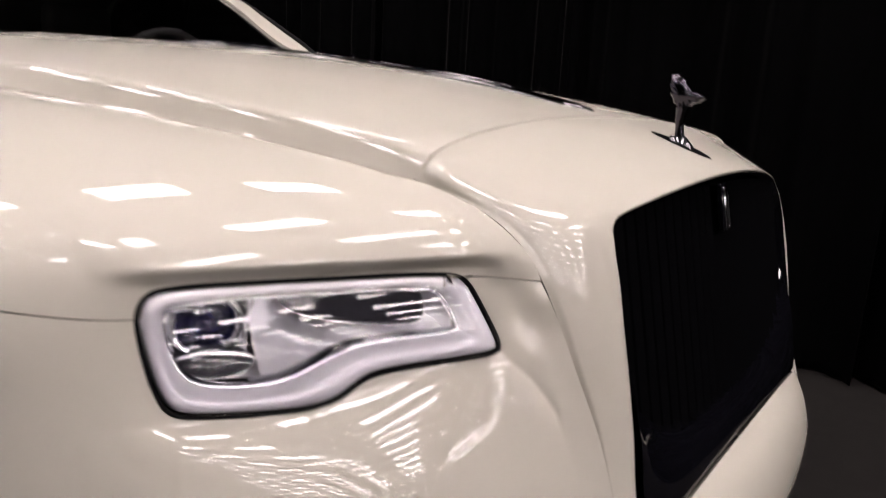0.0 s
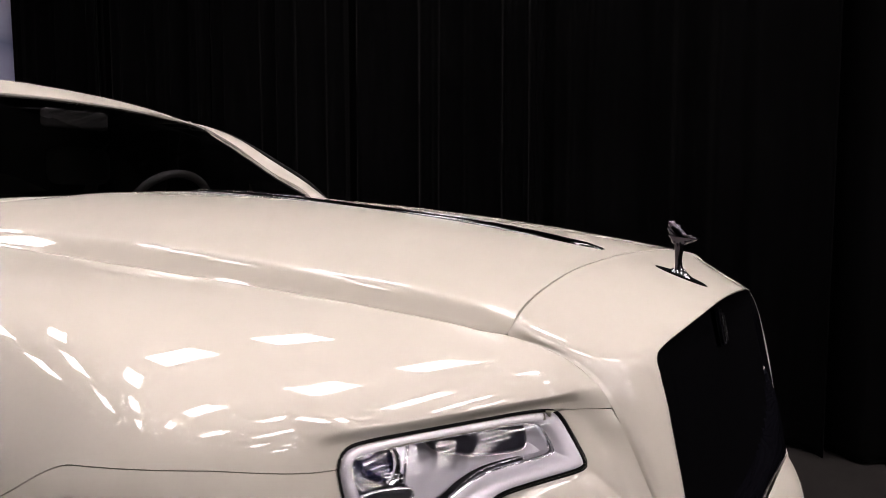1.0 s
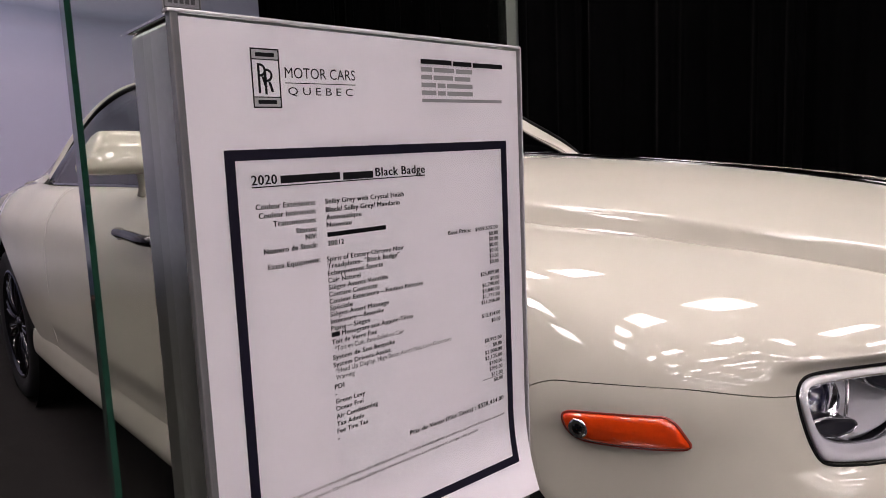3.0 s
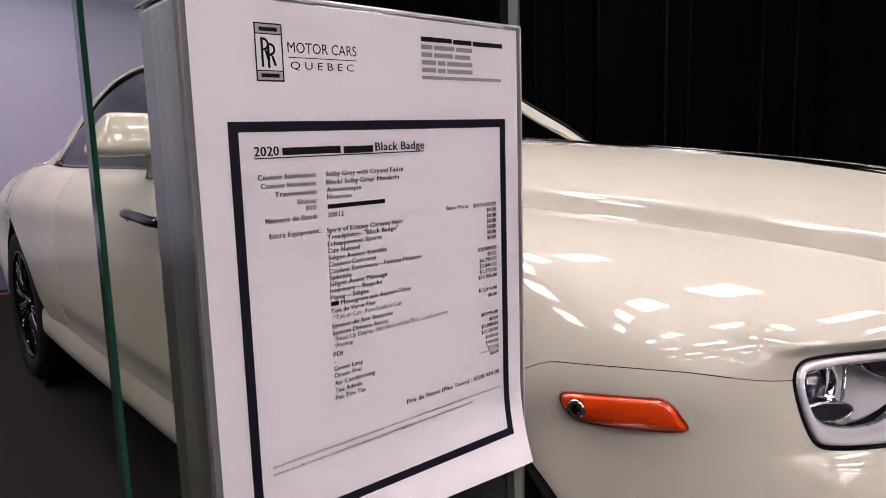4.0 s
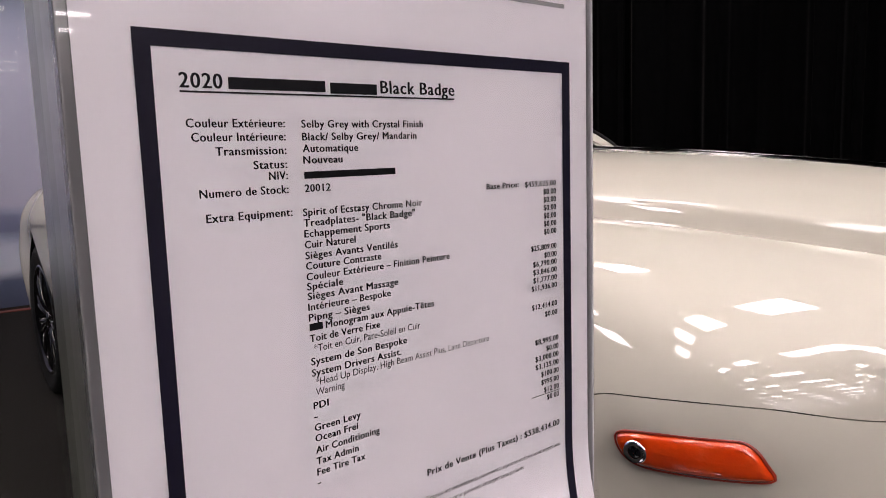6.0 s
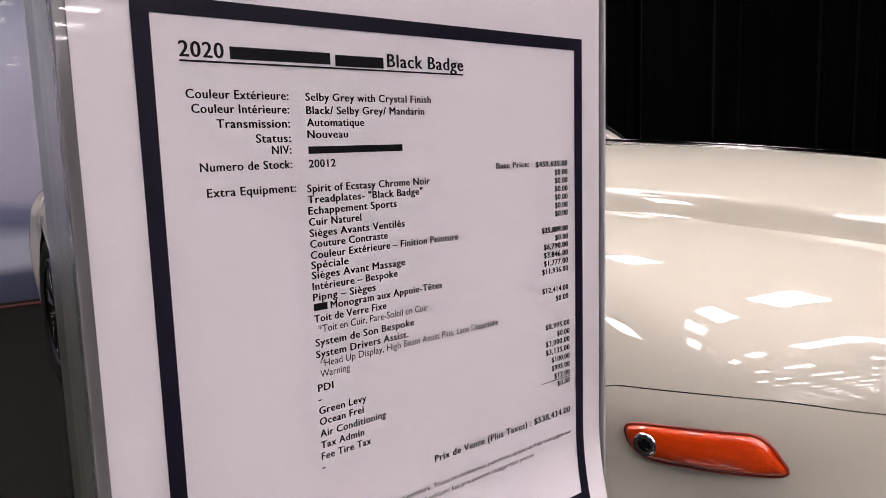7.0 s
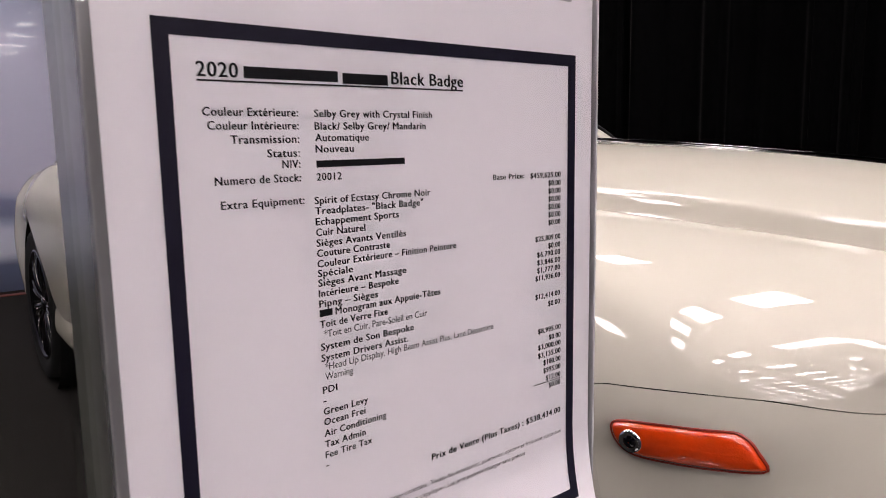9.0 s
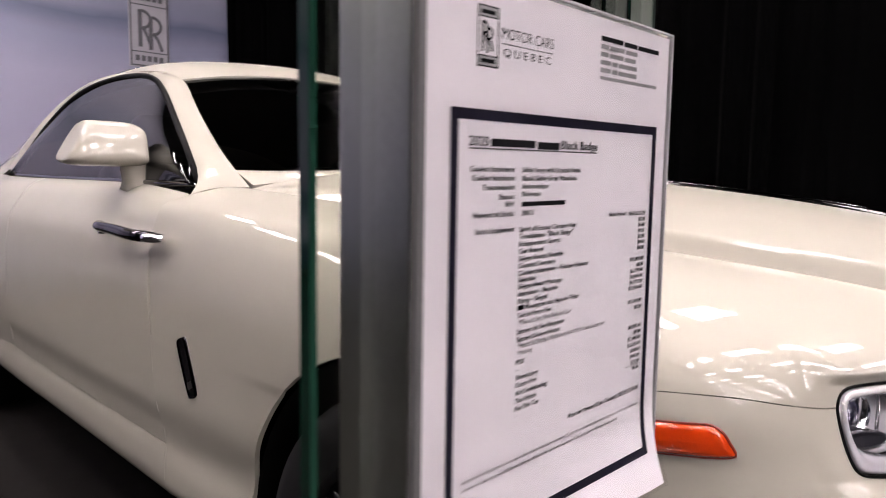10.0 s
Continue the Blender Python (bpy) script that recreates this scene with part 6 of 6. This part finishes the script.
    e0, e1, f0, f1 = -1.3880, -1.3737, 1.1344, 1.1610
    t = 0.0007
    bars("emblem_frame", ((e0, e1, f1 - t, f1), (e0, e1, f0, f0 + t), (e0, e0 + t, f0 + t, f1 - t), (e1 - t, e1, f0 + t, f1 - t), (e0 + t, e1 - t, f1 - 0.0052, f1 - 0.0047), (e0 + t, e1 - t, f0 + 0.0047, f0 + 0.0052)), INK, sheet, 0.0003)
    bars("emblem_shade", ((e0 + t, e1 - t, f1 - 0.0047, f1 - t), (e0 + t, e1 - t, f0 + t, f0 + 0.0047)), material("silver_ink", (0.42, 0.42, 0.43), 0.45, grain=0.1), sheet, 0.00022)
    bars("emblem_bar", ((e0 + 0.0025, e1 - 0.0025, f1 - 0.0037, f1 - 0.0019), (e0 + 0.0025, e1 - 0.0025, f0 + 0.0019, f0 + 0.0037)), INK, sheet, 0.0003)
    bars("emblem_mark", ((e0 + 0.0030, e0 + 0.0042, f0 + 0.0066, f1 - 0.0066), (e0 + 0.0062, e0 + 0.0074, f0 + 0.0062, f1 - 0.0090)), INK, sheet, 0.0003)
    q = np.linspace(-math.pi / 2, math.pi / 2, 14)
    for cy, cz in ((e0 + 0.0042, f1 - 0.0096), (e0 + 0.0074, f1 - 0.0118)):
        bm = bmesh.new()
        A = [bm.verts.new((0, cy + 0.0030 * math.cos(a), cz + 0.0030 * math.sin(a))) for a in q]
        B = [bm.verts.new((0, cy + 0.0019 * math.cos(a), cz + 0.0019 * math.sin(a))) for a in q]
        for k in range(len(q) - 1):
            bm.faces.new((A[k], A[k + 1], B[k + 1], B[k]))
        V = [bm.verts.new((0, cy + u, cz + w)) for u, w in ((0.0006, -0.0028), (0.0019, -0.0028), (0.0034, -0.0074), (0.0020, -0.0074))]
        bm.faces.new(V)
        on_sheet(part("emblem_mark", bm, INK, sheet).data, 0.0003)
    for k, (w, h) in enumerate(((0.0640, 0.0026), (0.0388, 0.0024), (0.0372, 0.0024), (0.0388, 0.0024), (0.0388, 0.0024), (0.0626, 0.0018))):
        z = 1.1610 - 0.00415 * k
        cuts = [0, 0.36, 0.60, 1.0] if k == 0 else [0, 0.22, 0.64, 1.0] if k < 3 else [0, 0.28, 0.46, 1.0] if k < 5 else [0, 1.0]
        bars("address_bar", [(-1.2890 + w * a + (0.0007 if a else 0), -1.2890 + w * c - 0.0004, z - h / 2, z + h / 2) for a, c in zip(cuts, cuts[1:])], INK if k == 0 else INK_GREY, sheet)
    # sleeve
    part("sleeve", sheet_grid(PX + 0.0018, PY0 - 0.002, PY1 + 0.001, PZ0 - 0.001, PZ1 + 0.001), SLEEVE, sheet, "clear acrylic sleeve front", smooth=True)
    # one clear acrylic: edges coloured as if lit, the fold as if shaded
    acr = material("lit_acrylic_edge", (0.50, 0.50, 0.52), 0.10, 0.2, grain=0.2, grain_size=30, Coat_Weight=1.0)
    part("sleeve_fold", box(PX - 0.0045, PX + 0.0012, PY0 - 0.0026, PY0 + 0.0009, PZ0 + 0.004, PZ1 + 0.0012, 0.0006), material("shaded_acrylic_fold", (0.16, 0.16, 0.165), 0.16, 0.0, grain=0.15, grain_size=30), sheet, "folded clear acrylic edge, coloured dark as if shaded")
    part("sleeve_top", box(PX - 0.0045, PX + 0.0020, PY0 - 0.0040, PY1 + 0.0012, PZ1 + 0.0002, PZ1 + 0.0018, 0.0006), acr, sheet, "acrylic top edge, coloured bright as if lit")
    part("sleeve_side", box(PX - 0.0020, PX + 0.0020, PY1 + 0.0002, PY1 + 0.0014, PZ0 + 0.001, PZ1 + 0.001, 0.0004), acr, sheet)
    return sheet


stand = build_stand()
sheet = build_sheet()


# ---------------------------------------------------------------- printed backdrop with its wall sign
def backdrop_material():
    m = bpy.data.materials.new("backdrop_print")
    m.use_nodes = True
    nt = m.node_tree
    b = nt.nodes["Principled BSDF"]
    b.inputs["Roughness"].default_value = 0.45
    co, sep, ramp = nt.nodes.new("ShaderNodeTexCoord"), nt.nodes.new("ShaderNodeSeparateXYZ"), nt.nodes.new("ShaderNodeValToRGB")
    clouds, warp = nt.nodes.new("ShaderNodeTexNoise"), nt.nodes.new("ShaderNodeMath")
    clouds.inputs["Scale"].default_value, clouds.inputs["Detail"].default_value = 0.9, 6
    mapping = nt.nodes.new("ShaderNodeMapping")
    mapping.inputs["Scale"].default_value = (1, 0.7, 1.8)
    warp.operation, warp.inputs[1].default_value = "MULTIPLY_ADD", 0.07
    div = nt.nodes.new("ShaderNodeMath")
    div.operation, div.inputs[1].default_value = "DIVIDE", 4.5
    nt.links.new(co.outputs["Object"], sep.inputs[0])
    nt.links.new(co.outputs["Object"], mapping.inputs[0])
    nt.links.new(mapping.outputs[0], clouds.inputs["Vector"])
    nt.links.new(clouds.outputs["Fac"], warp.inputs[0])
    nt.links.new(sep.outputs["Z"], div.inputs[0])
    nt.links.new(div.outputs[0], warp.inputs[2])
    nt.links.new(warp.outputs[0], ramp.inputs[0])
    stops = ((0.0, (0.03, 0.035, 0.07)), (0.085, (0.04, 0.05, 0.10)), (0.11, (0.33, 0.34, 0.44)), (0.15, (0.30, 0.31, 0.42)), (0.19, (0.075, 0.085, 0.16)), (0.215, (0.10, 0.11, 0.20)), (0.235, (0.27, 0.26, 0.37)), (0.47, (0.30, 0.295, 0.42)),
             (0.545, (0.23, 0.24, 0.36)), (0.59, (0.115, 0.13, 0.21)), (0.61, (0.21, 0.225, 0.33)), (0.70, (0.34, 0.34, 0.45)), (1.0, (0.42, 0.42, 0.52)))
    el = ramp.color_ramp.elements
    el[0].position, el[0].color = stops[0][0], (*stops[0][1], 1)
    el[1].position, el[1].color = stops[-1][0], (*stops[-1][1], 1)
    for p, c in stops[1:-1]:
        e = el.new(p)
        e.color = (*c, 1)
    ink = nt.nodes.new("ShaderNodeVectorMath")
    ink.operation, ink.inputs["Scale"].default_value = "SCALE", 1.2
    nt.links.new(ramp.outputs[0], ink.inputs[0])
    nt.links.new(ink.outputs[0], b.inputs["Base Color"])
    return m


structure(mesh_object("backdrop", box(-6.75, -6.65, -9, 2.2, 0, 4.1), backdrop_material(), smooth=False), "printed wall with hazy lilac sky, hills and water")
structure(mesh_object("floor_strip", box(-6.48, -6.40, -9, 2.0, 0.0, 0.006), material("red_floor_strip", (0.12, 0.02, 0.014), 0.7, grain=0.2), smooth=False), "red strip along the backdrop")


def wall_sign():
    s = new("wall_sign")
    tagged(s, "pale framed emblem sign mounted on the printed backdrop", "sign")
    pale, dark = material("sign_pale", (0.42, 0.41, 0.47), 0.4, grain=0.05), material("sign_dark", (0.11, 0.11, 0.13), 0.4, grain=0.1)
    y0, y1, z0, z1 = 1.02, 1.40, 2.07, 2.79
    part("plate", box(-6.652, -6.640, y0, y1, z0, z1, 0.004), pale, s)
    for q in ((y0 + 0.01, y1 - 0.01, z1 - 0.025, z1 - 0.012), (y0 + 0.01, y1 - 0.01, z1 - 0.15, z1 - 0.14), (y0 + 0.01, y1 - 0.01, z0 + 0.14, z0 + 0.15), (y0 + 0.01, y1 - 0.01, z0 + 0.012, z0 + 0.025)):
        part("rule", box(-6.641, -6.634, *q), dark, s)
    for y in (y0 + 0.01, y1 - 0.022):
        part("rule", box(-6.641, -6.634, y, y + 0.012, z0 + 0.026, z1 - 0.026), dark, s)
    for z in (z1 - 0.105, z0 + 0.06):
        for k in range(5):
            part("letter_bar", box(-6.641, -6.634, y0 + 0.055 + 0.056 * k, y0 + 0.092 + 0.056 * k, z, z + 0.05), dark, s)
    for y, dz in ((y0 + 0.085, 0.0), (y0 + 0.185, -0.05)):
        part("mark_bar", box(-6.641, -6.632, y, y + 0.035, z0 + 0.19 + dz * 0.4, z1 - 0.19 + dz), dark, s)
        ring = [(-6.637, y + 0.03 + 0.085 * math.cos(a), z1 - 0.275 + dz + 0.08 * math.sin(a)) for a in np.linspace(-math.pi / 2, math.pi / 2, 16)]
        part("mark_ring", tube(ring, 0.014, 6, up=(1, 0, 0)), dark, s)
        leg = [(-6.637, y + 0.05, z1 - 0.355 + dz), (-6.637, y + 0.085, z0 + 0.29 + dz * 0.4), (-6.637, y + 0.125, z0 + 0.19 + dz * 0.4)]
        part("mark_leg", tube(leg, 0.015, 6, up=(1, 0, 0)), dark, s)


wall_sign()
